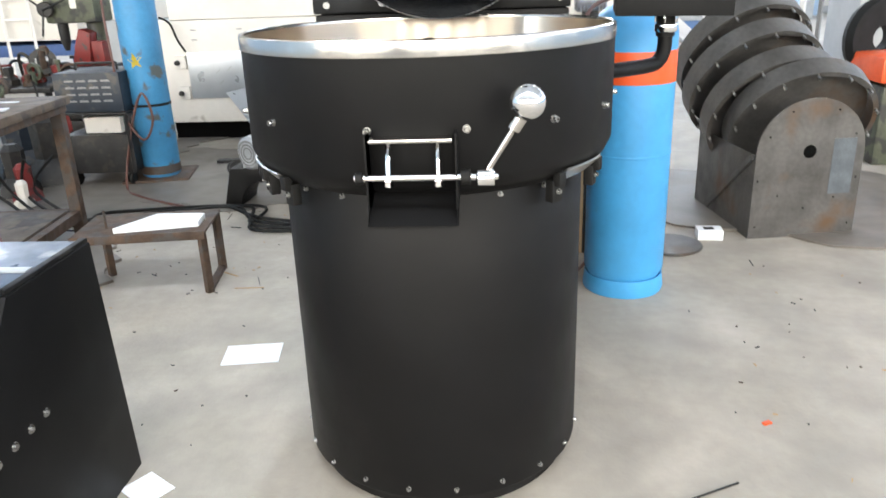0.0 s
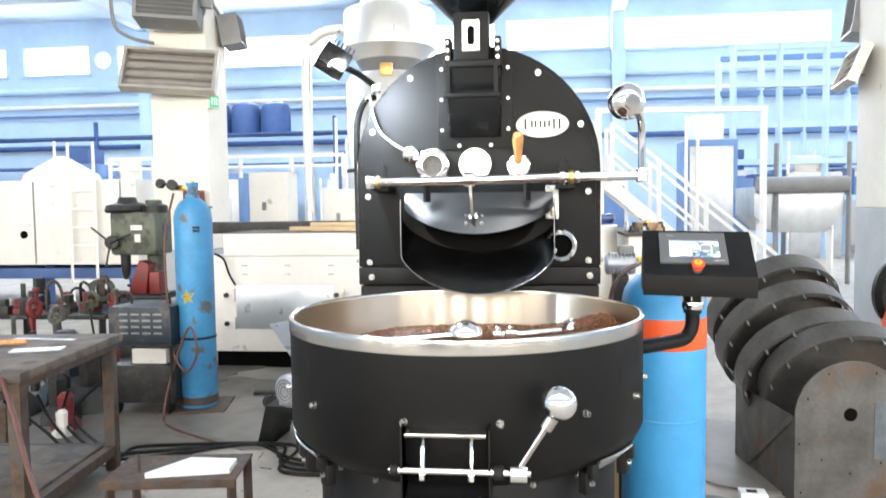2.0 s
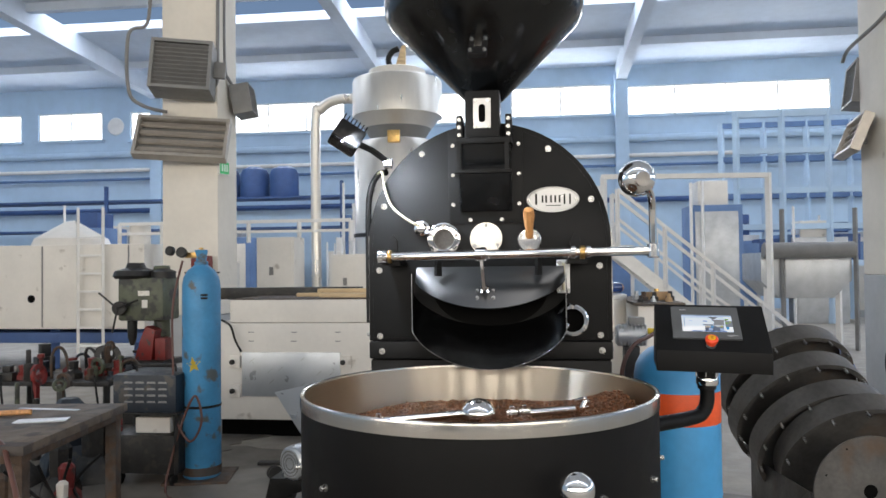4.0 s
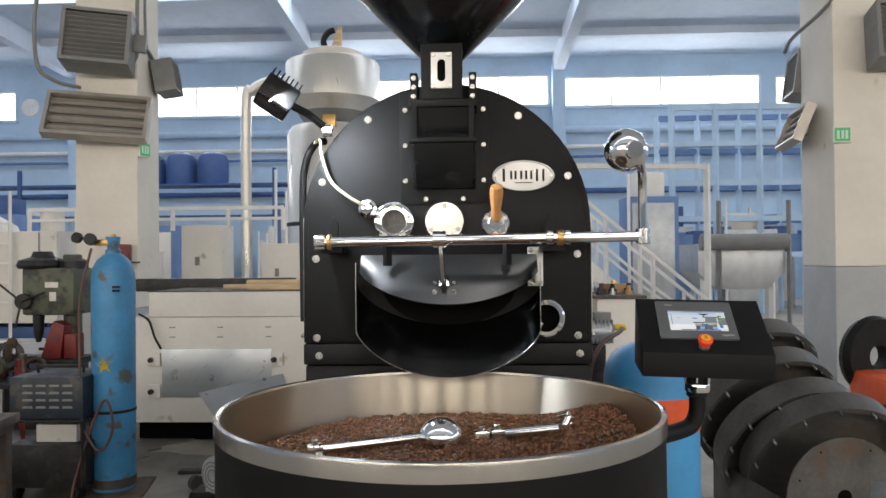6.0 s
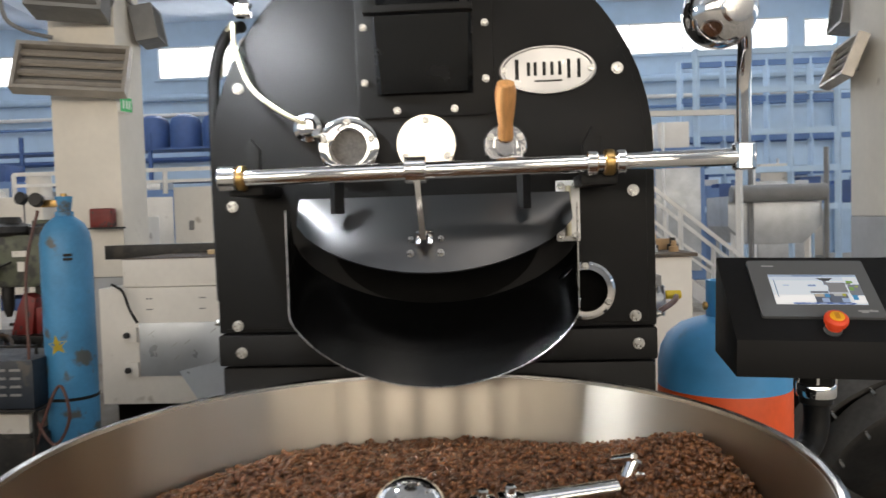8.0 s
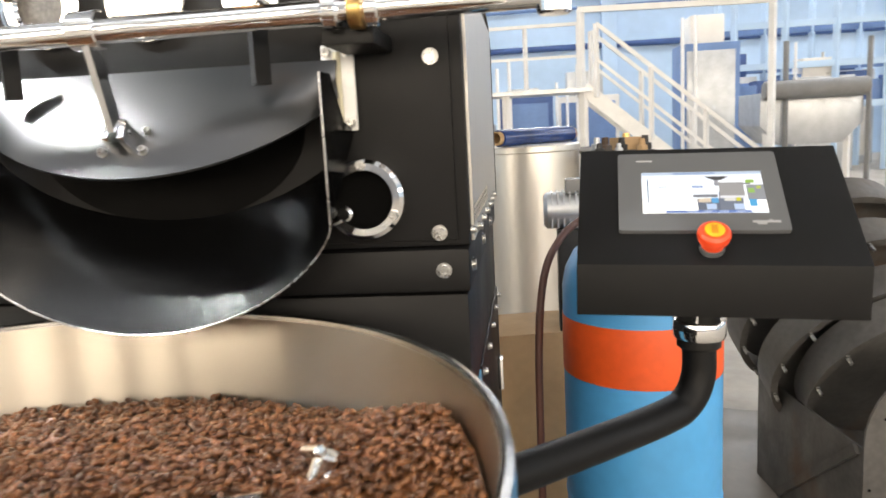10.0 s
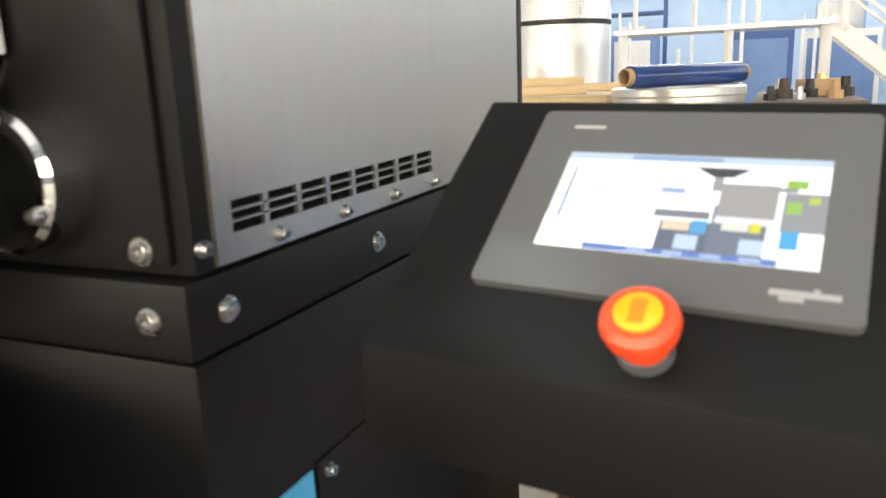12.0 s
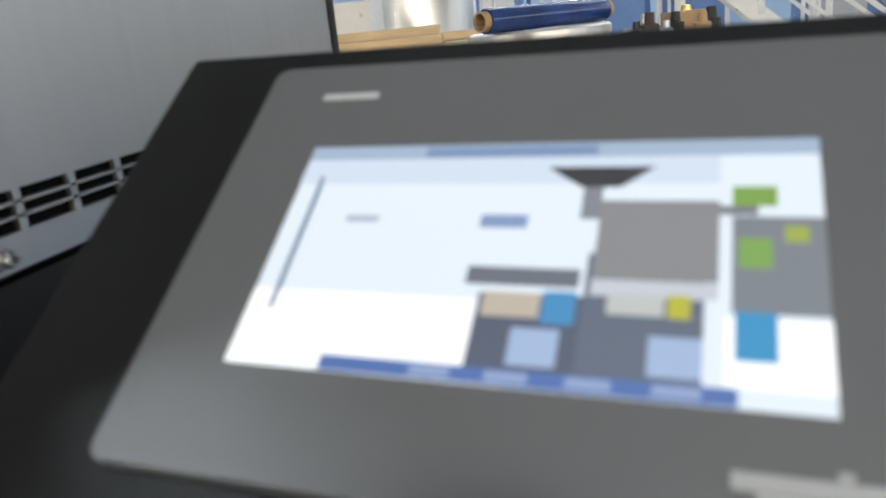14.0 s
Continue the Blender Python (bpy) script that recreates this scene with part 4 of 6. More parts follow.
    part("button_cap", lathe([(0, .0340), (.0122, .0340), (.0122, .0355), (.011, .0362), (0, .0364)], 32), M_ESTOPY, E, "yellow inset cap")
    part("cap_mark", box(-.004, .004, -.0075, .0075, .0363, .0366, 0), mat("cap_mark_dark", (.55, .22, .01), .5), E)
    # mount: black socket, chrome ring, pipe arm to the bin
    part("socket", cyl(.030, 1.085, 1.156, 28, .003), M_RUBBER, P, at=pose(.165, .095, 0))
    part("ring", lathe([(.0, 1.100), (.034, 1.100), (.036, 1.104), (.036, 1.122), (.034, 1.126), (0, 1.126)], 32), M_CHROME, P, "chrome locking ring", at=pose(.165, .095, 0))
    for k in range(6):
        part("ring_rib", box(.034, .038, -.004, .004, 1.128, 1.152, .001), M_CHROME, P, at=pose(.165, .095, 0, 0, 0, 60 * k + 15))
    arm = [(.165, .095, 1.09), (.165, .093, 1.045), (.150, .078, 1.012), (.115, .045, .998), (-.02, -.10, .996), (-.17, -.255, .996)]
    part("pipe_arm", tube(arm, .0235, 18, smooth_n=6), M_BLACK, P, "black elbow pipe arm")


control_panel()

# ---- beside the roaster ----
def gas_cylinder():
    G = thing("gas_cylinder", "tall blue gas cylinder with an orange band", "gas cylinder", at=pose(.715, 1.115, 0))
    R = .168
    prof = [(0, .05), (.10, .05), (.15, .065), (R, .10), (R, 1.075), (.160, 1.115), (.142, 1.15), (.11, 1.177), (.07, 1.192), (.045, 1.198), (0, 1.20)]
    part("body", lathe(prof, 64), M_GASBLUE, G)
    part("band", lathe([(R + .0008, .892), (R + .0014, .895), (R + .0014, 1.013), (R + .0008, 1.016)], 64), M_ORANGE, G, "orange painted band")
    foot = lathe([(.150, .0), (.168, .0), (.172, .012), (.166, .075), (.160, .075), (.158, .012)], 64, True)
    part("foot_ring", foot, M_GASBLUE, G)
    part("weld_seam", lathe([(R, .60), (R + .002, .603), (R + .002, .608), (R, .611)], 64), M_GASBLUE, G)
    col = lathe([(.036, 1.193), (.042, 1.193), (.042, 1.293), (.036, 1.293)], 32, True)
    part("valve_collar", col, M_GASBLUE, G)
    v = part("valve", cyl(.014, 1.18, 1.262, 16, .002), M_BRASS, G, "brass valve")
    part("outlet", cyl(.011, 0, .05, 14, .002), M_BRASS, v, at=pose(0, 0, 1.225, 0, -90, 0))


gas_cylinder()


def gas_motor():
    m = thing("blower_motor", "small grey blower motor with yellow gas fitting on a stand", "motor", at=pose(.60, 1.55, 0))
    part("motor_body", cyl(.05, -.07, .07, 24, .01), M_GALV, m, at=pose(-.01, 0, 1.19, 0, 90, 0))
    for k in range(8):
        part("fin", box(-.06 + k * .016, -.056 + k * .016, -.046, .046, 1.145, 1.242), M_GALV, m)
    part("terminal_box", box(-.02, .05, -.03, .03, 1.235, 1.275, .004), M_HEATER, m)
    part("yellow_fitting", cyl(.014, 0, .05, 14, .003), M_YELLOW, m, at=pose(.065, -.01, 1.21, 0, 90, 0))
    part("stand", box(-.045, .025, -.04, .04, 0, 1.14, .004), M_GREASE, m)
    solo("gas_hose", tube([(.70, 1.54, 1.205), (.66, 1.42, 1.20), (.555, 1.26, 1.16), (.50, 1.18, 1.02), (.49, 1.15, .6), (.50, 1.2, .05), (.62, 1.45, .012)], .009, 10, smooth_n=8), M_HOSE, "red-brown rubber gas hose hanging beside the cylinder", "hose")


gas_motor()


def ring_mesh():
    b = lathe([(.350, 0), (.375, 0), (.375, .115), (.367, .115), (.367, .010), (.350, .010)], 64, True)
    return mesh("ring", b, M_RUST)


def ring(at, label):
    r = new("rolled_ring", RING)
    r.matrix_basis = at
    tagged(r, label, "steel ring", group="stack of rolled steel rings")
    for k in range(14):
        a = 2 * math.pi * k / 14 + .1
        shared("stud", STUD, r, pose(.361 * math.cos(a), .361 * math.sin(a), .0, 180, 0, 0))
    part("web", lathe([(.05, .085), (.352, .085), (.352, .09), (.05, .09)], 40, True), M_RUST, r)
    return r


RING = ring_mesh()
STUD = mesh("stud", lathe([(0, 0), (.0065, 0), (.0065, .032), (0, .032)], 8), M_BOLT)
for i, (x, y, z, t, rz) in enumerate(((1.58, 2.46, .80, -56, 16), (1.60, 2.30, .67, -57, 14), (1.67, 2.14, .54, -58, 10), (1.76, 2.02, .49, -58, 5))):
    ring(Matrix.Translation((x, y, z)) @ pose(0, 0, 0, 0, 0, rz) @ pose(0, 0, 0, t, 0, 0), "rusty rolled steel ring with welded studs leaning in a stack")


def end_stand():
    S = thing("roaster_frame_blank", "unfinished rusty steel roaster frame with an arched end plate", "steel frame", at=pose(1.434, 1.69, 0, 0, 0, 7.5))
    w, h = .545, .44
    pts = [(0, 0), (0, h)] + [(w / 2 - w / 2 * math.cos(math.pi * i / 18), h + .262 * math.sin(math.pi * i / 18)) for i in range(1, 18)] + [(w, h), (w, 0)]
    b = prism(pts, 0, .008)
    part("end_plate", b, M_RUST, S, "arched mill-scale plate with paint patch")
    part("bore", cyl(.033, -.0012, .0, 28), M_DARK, S, at=pose(.268, -.0005, .44, 90, 0, 0))
    part("paint_patch", box(.385, .50, -.0022, -.0006, .22, .50), mat("grey_primer", (.085, .10, .115), .6, vary=.25, scale=12), S)
    part("side_plate", box(0, .008, .008, .70, 0, .43, .002), M_RUST, S)
    part("sill_plate", box(.008, w, .008, .70, 0, .008), M_RUST, S)
    part("rear_plate", prism([(0, 0), (0, .44), (.10, .60), (w - .1, .60), (w, .44), (w, 0)], .70, .708), M_RUST, S)
    part("brace", beam((-.006, .03, .42), (-.006, .52, .03), .012, .03), M_RUST, S)
    for x, z in ((.03, .06), (.51, .06), (.02, .30), (.52, .30), (.06, .52), (.49, .52), (.16, .64), (.39, .64), (.27, .15), (.13, .22), (.42, .2)):
        part("drilled_hole", cyl(.005, -.0012, 0, 10), M_DARK, S, at=pose(x, -.0005, z, 90, 0, 0))


end_stand()


def floor_stains_shade():
    rs = random.Random(8)
    # oil stains, drawn wide to paint the shaded floor round the clutter too
    for n_st, (x, y, a, b) in enumerate(((-2.7, 3.1, 1.7, 1.0), (-1.5, 3.0, .8, .7), (-3.6, 4.6, 1.3, .9), (1.9, 2.4, .9, .8), (-2.6, 1.4, .9, .5))):
        bm = bmesh.new()
        n = 60
        ph = rs.uniform(0, 9)
        ring_v = []
        for i in range(n):
            t = 2 * math.pi * i / n
            k = 1 + .35 * noise.noise((2 * math.cos(t) + ph, 2 * math.sin(t), 1)) + .12 * noise.noise((7 * math.cos(t) + ph, 7 * math.sin(t), 5))
            ring_v.append(bm.verts.new((a * k * math.cos(t), b * k * math.sin(t), .001)))
        bm.faces.new(ring_v)
        r = bmesh.ops.extrude_face_region(bm, geom=bm.faces[:])
        for v in [g for g in r["geom"] if isinstance(g, bmesh.types.BMVert)]:
            v.co.z = .004 + .003 * n_st
        bmesh.ops.recalc_face_normals(bm, faces=bm.faces)
        solo("floor_stain_shade", bm, M_STAIN_SHADE, "dark oily stain with painted shade on the concrete floor", "floor stain", at=pose(x, y, 0), kind="structure", group="oil stains")


floor_stains_shade()


def floor_bits():
    solo("paper_sheet", box(-.105, .105, -.075, .075, .001, .004, 0), M_PAPER, "white sheet of paper lying flat on the floor", "paper", at=pose(-.755, .455, 0, 0, 0, 8))
    b = thing("small_box", "small white carton with black print on the floor", "box", at=pose(1.25, 1.72, 0, 0, 0, -4))
    part("carton", box(-.062, .062, -.045, .045, 0, .05, .002), M_PAPER, b)
    part("print_bar", box(-.03, .02, -.02, .02, .0505, .0512), M_RUBBER, b)
    solo("flat_disc", lathe([(0, 0), (.15, 0), (.155, .004), (.155, .010), (.15, .014), (0, .014)], 40), M_RUST, "flat rusty steel disc lying on the floor", "steel disc", at=pose(1.03, 1.60, 0))
    rs = random.Random(5)
    for k in range(230):
        x, y = rs.uniform(.9, 2.6), rs.uniform(-.9, 1.4)
        if rs.random() < .45:
            x, y = rs.uniform(-2.2, -.4), rs.uniform(-.2, 2.4)
        if math.hypot(x, y) < .6 or (x > 1.3 and y > 1.4):
            continue
        L = rs.uniform(.002, .010) if rs.random() < .93 else rs.uniform(.02, .07)
        solo("swarf_chip", box(-L, L, -rs.uniform(.001, .004), .002, 0, .003, 0), rs.choice((M_GREASE, M_RUSTY, M_CARD, M_GREASE)), "small dark metal chip on the concrete floor", "debris", at=pose(x, y, 0, 0, 0, rs.uniform(0, 180)), group="chips on the floor")
    solo("orange_scrap", box(-.014, .014, -.008, .008, 0, .006, .002), M_ORANGE, "small orange plastic scrap on the floor", "debris", at=pose(.98, .02, 0, 0, 0, 25))
    solo("wire_rod", tube([(-.07, -.05, .004), (.09, .03, .004)], .003, 6), M_GREASE, "thin dark wire offcut on the floor", "wire", at=pose(.72, -.30, 0))


floor_bits()


# ---- left foreground ----
def black_case():
    C = thing("steel_case", "black steel machine casing with worn bluish top", "machine casing", at=Matrix.Translation((-.878, -.275, 0)) @ Matrix.Diagonal((1, 1, 1.045, 1)))
    prof = [(.06, 0), (.03, .672), (-.32, .672), (-.86, 0)]
    b = prism(prof, 0, .62, .004)
    bmesh.ops.transform(b, matrix=pose(0, 0, 0, 0, 0, 90), verts=b.verts)
    part("casing", b, M_BLACK, C)
    part("top_sheet", box(-.60, -.018, -.30, .02, .673, .678, .001), mat("scratched_blue_sheet", (.07, .10, .15), .35, .3, vary=.3, scale=6, second=(.32, .33, .35), spots=.04, spot_scale=5), C, "scratched bluish top sheet")
    part("top_flange", box(-.022, -.004, -.315, .03, .673, .684, .003), M_GRIME, C)
    part("front_angle", box(-.60, -.01, -.325, -.305, .673, .686, .003), M_GRIME, C)
    part("tape_strip", box(-.32, -.03, -.20, -.17, .6785, .682, .001), M_GALV, C)
    for k in range(4):
        shared("bolt", BOLT_M, C, Matrix.Translation((.0, -.287 - .061 * k, .379 - .004 * k)) @ pose(0, 0, 0, 0, 90, 0))
    solo("paper_scrap", box(-.05, .05, -.06, .06, .001, .003), M_PAPER, "torn white paper scrap beside the casing", "paper", at=pose(-.81, -.33, 0, 0, 0, 55))


black_case()


def stool():
    S = thing("low_stand", "low rusty angle-iron stand with a dusty top", "stand", at=pose(-1.13, 1.13, 0, 0, 0, 8))
    part("top", box(-.58, .0, -.10, .24, .285, .298, .002), M_RUSTY, S)
    part("edge_angle", box(-.58, .0, -.108, -.100, .262, .300, .001), M_RUSTY, S)
    for x, y in ((-.02, -.08), (-.02, .21), (-.55, -.08), (-.55, .21)):
        part("leg", beam((x, y, 0.0), (x, y, .285), .03, .03), M_RUSTY, S)
    part("foot_bar", beam((-.02, -.09, .012), (-.02, .22, .012), .03, .022), M_RUSTY, S)
    part("peg", cyl(.006, .298, .38, 10), M_RUSTY, S, at=pose(-.46, .02, 0))
    b = bmesh.new()
    vs = [(-.40, -.07), (-.04, -.03), (-.04, .10), (-.26, .13)]
    lo = [b.verts.new((x, y, .2985)) for x, y in vs]
    hi = [b.verts.new((x, y, .322)) for x, y in vs]
    b.faces.new(lo)
    b.faces.new(hi)
    for i in range(4):
        b.faces.new((lo[i], lo[(i + 1) % 4], hi[(i + 1) % 4], hi[i]))
    bmesh.ops.recalc_face_normals(b, faces=b.faces)
    solo("foam_board", b, M_PAPER, "white foam board lying on the rusty stand", "board", at=pose(-1.13, 1.13, 0, 0, 0, 8))


stool()


def workbench():
    W = thing("workbench", "stained old workbench with rusty steel legs", "workbench", at=Matrix.Translation((-2.115, 1.86, 0)) @ pose(0, 0, 0, 0, 0, 6) @ Matrix.Diagonal((1, 1, 1.09, 1)))
    part("top", box(-1.3, .0, -.95, .05, .675, .715, .006), M_BENCH, W)
    part("front_rail", box(-1.28, -.02, -.93, .03, .64, .674, .003), M_RUSTY, W)
    for x, y in ((-.06, .0), (-.06, -.88), (-1.2, .0), (-1.2, -.88)):
        part("leg", box(x - .03, x + .03, y - .03, y + .03, 0, .64, .003), M_RUSTY, W)
    part("stretcher", beam((-.06, -.88, .12), (-.06, .0, .12), .05, .05), M_RUSTY, W)
    part("stretcher", beam((-1.2, .0, .12), (-.06, .0, .12), .05, .05), M_RUSTY, W)
    part("lower_shelf", box(-1.2, -.1, -.85, -.03, .13, .15, .002), M_BENCH, W)
    at = pose(-2.115, 1.86, .7795, 0, 0, 6)
    solo("steel_rule", box(-.5, -.14, -.20, -.17, .0005, .004), M_GALV, "thin steel strip on the workbench", "steel strip", at=at @ pose(0, 0, 0, 0, 0, -10))
    solo("steel_offcut", box(-.42, -.18, -.42, -.33, .0005, .006), M_GALV, "pale steel offcut on the workbench", "steel offcut", at=at @ pose(0, 0, 0, 0, 0, 12))
    solo("hammer_handle", tube([(-.75, -.36, .016), (-.36, -.27, .016)], .014, 10), M_WOOD, "wooden tool handle on the workbench", "tool", at=at)
    solo("air_hose", tube([(-2.95, 1.0, .795), (-2.55, .98, .80), (-2.2, .97, .792), (-2.03, .85, .70), (-1.80, .66, .42), (-1.62, .55, .2), (-1.50, .48, .05), (-1.47, .42, .011), (-1.53, .33, .011)], .011, 10, smooth_n=8), M_HOSE, "red-brown hose drooping from the workbench to the floor", "hose")


workbench()


def oxygen():
    O = thing("oxygen_cylinder", "worn blue oxygen cylinder with a yellow star mark", "gas cylinder", at=Matrix.Translation((-2.285, 3.19, .02)) @ Matrix.Diagonal((1.17, 1.17, 1.17, 1)))
    R = .116
    part("body", lathe([(0, 0), (R - .01, 0), (R, .015), (R, 1.18), (.108, 1.23), (.085, 1.275), (.055, 1.30), (.040, 1.31), (0, 1.31)], 40), M_OXBLUE, O)
    part("neck_ring", lathe([(0, 1.30), (.042, 1.30), (.042, 1.33), (.034, 1.335), (0, 1.335)], 24), M_OXBLUE, O)
    cap = lathe([(.026, 1.335), (.030, 1.335), (.040, 1.405), (.036, 1.405)], 24, True)
    part("valve_guard", cap, M_OXBLUE, O)
    part("valve", cyl(.014, 1.33, 1.42, 14, .002), M_BRASS, O)
    part("bottom_band", lathe([(R, .02), (R + .002, .02), (R + .002, .07), (R, .07)], 40), M_RUSTY, O)
    part("strap", lathe([(R, .43), (R + .004, .432), (R + .004, .444), (R, .446)], 40), M_RUBBER, O, "dark securing strap")
    g = part("regulator", cyl(.033, -.018, .018, 20, .004), M_GREASE, O, "old pressure regulator gauges", at=pose(-.10, -.06, 1.39, 80, 0, 10))
    part("gauge", cyl(.030, -.016, .016, 20, .004), M_GREASE, O, at=pose(-.18, -.05, 1.40, 80, 0, -10))
    part("regulator_body", box(-.10, .0, -.03, .03, 1.355, 1.39, .006), M_BRASS, O)
    bm = bmesh.new()
    pts = []
    for i in range(10):
        r = .050 if i % 2 == 0 else .022
        a = math.pi / 2 + i * math.pi / 5 + .15
        ang, z = (r * math.cos(a)) / R, .70 + r * math.sin(a)
        th = -math.pi / 2 + .0 + ang
        pts.append(bm.verts.new(((R + .0012) * math.cos(th), (R + .0012) * math.sin(th), z)))
    c = bm.verts.new(((R + .0012) * math.cos(-math.pi / 2), (R + .0012) * math.sin(-math.pi / 2), .70))
    for i in range(10):
        bm.faces.new((c, pts[i], pts[(i + 1) % 10]))
    bmesh.ops.solidify(bm, geom=bm.faces[:], thickness=.0008)
    part("star_mark", bm, M_YELLOW, O, "yellow painted star")
    for w, z in ((.035, 1.12), (.035, 1.10)):
        part("stencil_bar", prism([(.045, z), (.085, z), (.085, z + .012), (.045, z + .012)], -.1085, -.096), M_RUBBER, O)
    solo("base_plate", box(-.24, .22, -.2, .22, 0, .02, .004), M_RUSTY, "rusty steel plate under the oxygen cylinder", "plate", at=pose(-2.285, 3.19, 0, 0, 0, 12))
    solo("welding_hose", tube([(-2.39, 3.11, 1.587), (-2.43, 3.04, 1.265), (-2.40, 2.98, 0.862), (-2.38, 2.96, 0.517), (-2.26, 2.94, 0.322), (-2.18, 2.96, 0.460), (-2.24, 2.98, 0.632), (-2.34, 2.96, 0.402), (-2.40, 2.87, 0.030), (-2.20, 2.62, 0.012), (-1.80, 2.37, 0.012)], .0085, 8, smooth_n=8), M_HOSE, "brown welding hose looped beside the cylinder", "hose")


oxygen()


def welder():
    C = thing("welding_cart", "dark steel cart carrying an old welding machine", "cart", at=pose(-2.60, 3.14, 0))
    part("frame", box(-.24, .24, -.20, .24, .09, .36, .006), M_GREASE, C)
    part("shelf", box(-.25, .25, -.21, .25, .50, .515, .003), M_GREASE, C)
    for x in (-.235, .235):
        for y in (-.19, .23):
            part("post", beam((x, y, .09), (x, y, .50), .025), M_GREASE, C)
    for x in (-.2, .2):
        for y in (-.16, .2):
            part("caster", cyl(.045, -.014, .014, 18, .006), M_RUBBER, C, at=pose(x, y, .046, 0, 90, 0))
    W = thing("welding_machine", "dark blue welding machine with slotted front", "welder", at=pose(-2.60, 3.14, .516))
    part("case", box(-.235, .235, -.19, .22, 0, .265, .008), M_WELD, W)
    for r in range(4):
        for c in range(4):
            part("louvre", prism([(-.15 + c * .085, .07 + r * .045), (-.085 + c * .085, .07 + r * .045), (-.09 + c * .085, .083 + r * .045), (-.145 + c * .085, .083 + r * .045)], -.196, -.189), M_HEATER, W)
    part("handle", tube([(-.16, .0, .265), (-.16, .0, .31), (.14, .0, .31), (.14, .0, .265)], .010, 8), M_GREASE, W)
    solo("tool_box", box(-.13, .13, -.1, .1, 0, .11, .008), M_WHITE, "cream box on the lower cart shelf", "box", at=pose(-2.57, 3.11, .361))
    for k, (x, y, s, m) in enumerate(((-2.95, 2.6, .10, M_RED), (-3.1, 2.75, .14, M_GREASE), (-3.35, 2.6, .12, M_GREASE), (-2.88, 2.45, .07, M_WHITE), (-3.2, 2.35, .1, M_RUSTY), (-3.55, 2.9, .18, M_GREASE), (-3.05, 3.1, .2, M_GREASE), (-3.4, 3.3, .22, M_WELD))):
        solo("scrap_casting", lathe([(0, 0), (s, 0), (s * .9, s * .5), (s * .5, s * .9), (s * .55, s * 2.2), (s * .3, s * 2.5), (0, s * 2.5)], 7), m, "greasy machine casting heaped near the workbench", "scrap part", at=pose(x, y, 0, 0, 0, k * 37), group="scrap machine parts")
    for k in range(4):
        p = [(-3.1 + k * .12, 2.2 + .15 * k, .3), (-2.9, 2.3 + .1 * k, .08), (-2.6 + .1 * k, 2.1, .014), (-2.2, 1.9 + .12 * k, .014), (-1.6 + .1 * k, 2.35, .014), (-1.2, 2.1 - .07 * k, .014), (-.5, 1.9, .014)]
        solo("floor_cable", tube(p, .010, 8, smooth_n=8), M_RUBBER, "black cable snaking over the floor", "cable", group="cables on the floor")


welder()


def motor_stand():
    S = thing("bearing_stand", "black arched cast stand with a grey electric motor", "machine stand", at=pose(-1.27, 2.50, 0, 0, 0, -4))
    n = 14
    pts = [(-.26, 0), (-.20, .24), (.28, .24), (.34, 0), (.24, 0)] + [(.04 + .19 * math.cos(math.pi * i / n), .17 * math.sin(math.pi * i / n)) for i in range(1, n)] + [(-.15, 0)]
    part("stand", prism(pts, -.12, .14, .004), M_BLACK, S)
    M = thing("electric_motor", "grey electric motor with a round fan cover", "motor", at=pose(-1.27, 2.50, 0, 0, 0, -4))
    part("fan_cover", lathe([(0, .0), (.03, .003), (.085, .003), (.10, -.01), (.105, -.05), (.105, -.30), (0, -.30)], 32), M_GALV, M, at=pose(-.05, -.16, .345, 90, 0, -25))
    for r in (.03, .05, .07):
        part("grille_ring", lathe([(r, .003), (r + .008, .003), (r + .008, .007), (r, .007)], 24, True), M_HEATER, M, at=pose(-.05, -.16, .345, 90, 0, -25))
    part("foot", box(-.12, .06, -.1, .14, .24, .26, .003), M_GALV, M)
    solo("bent_bracket", box(-.14, .14, -.10, .10, 0, .02, .003), M_GREASE, "dark steel plate scrap on the floor", "scrap plate", at=pose(-1.55, 3.0, 0, 0, 0, 30))
    solo("pulley_block", lathe([(0, 0), (.05, 0), (.05, .03), (.03, .04), (.03, .08), (.05, .09), (.05, .11), (0, .11)], 16), M_GREASE, "greasy iron pulley on the floor", "pulley", at=pose(-1.75, 3.2, .05, 80, 0, 30))
    solo("flat_bar", box(-.5, .5, -.04, .04, 0, .03, .003), M_GREASE, "dark flat steel bar along the floor", "steel bar", at=pose(-1.5, 3.6, 0, 0, 0, 4))


motor_stand()


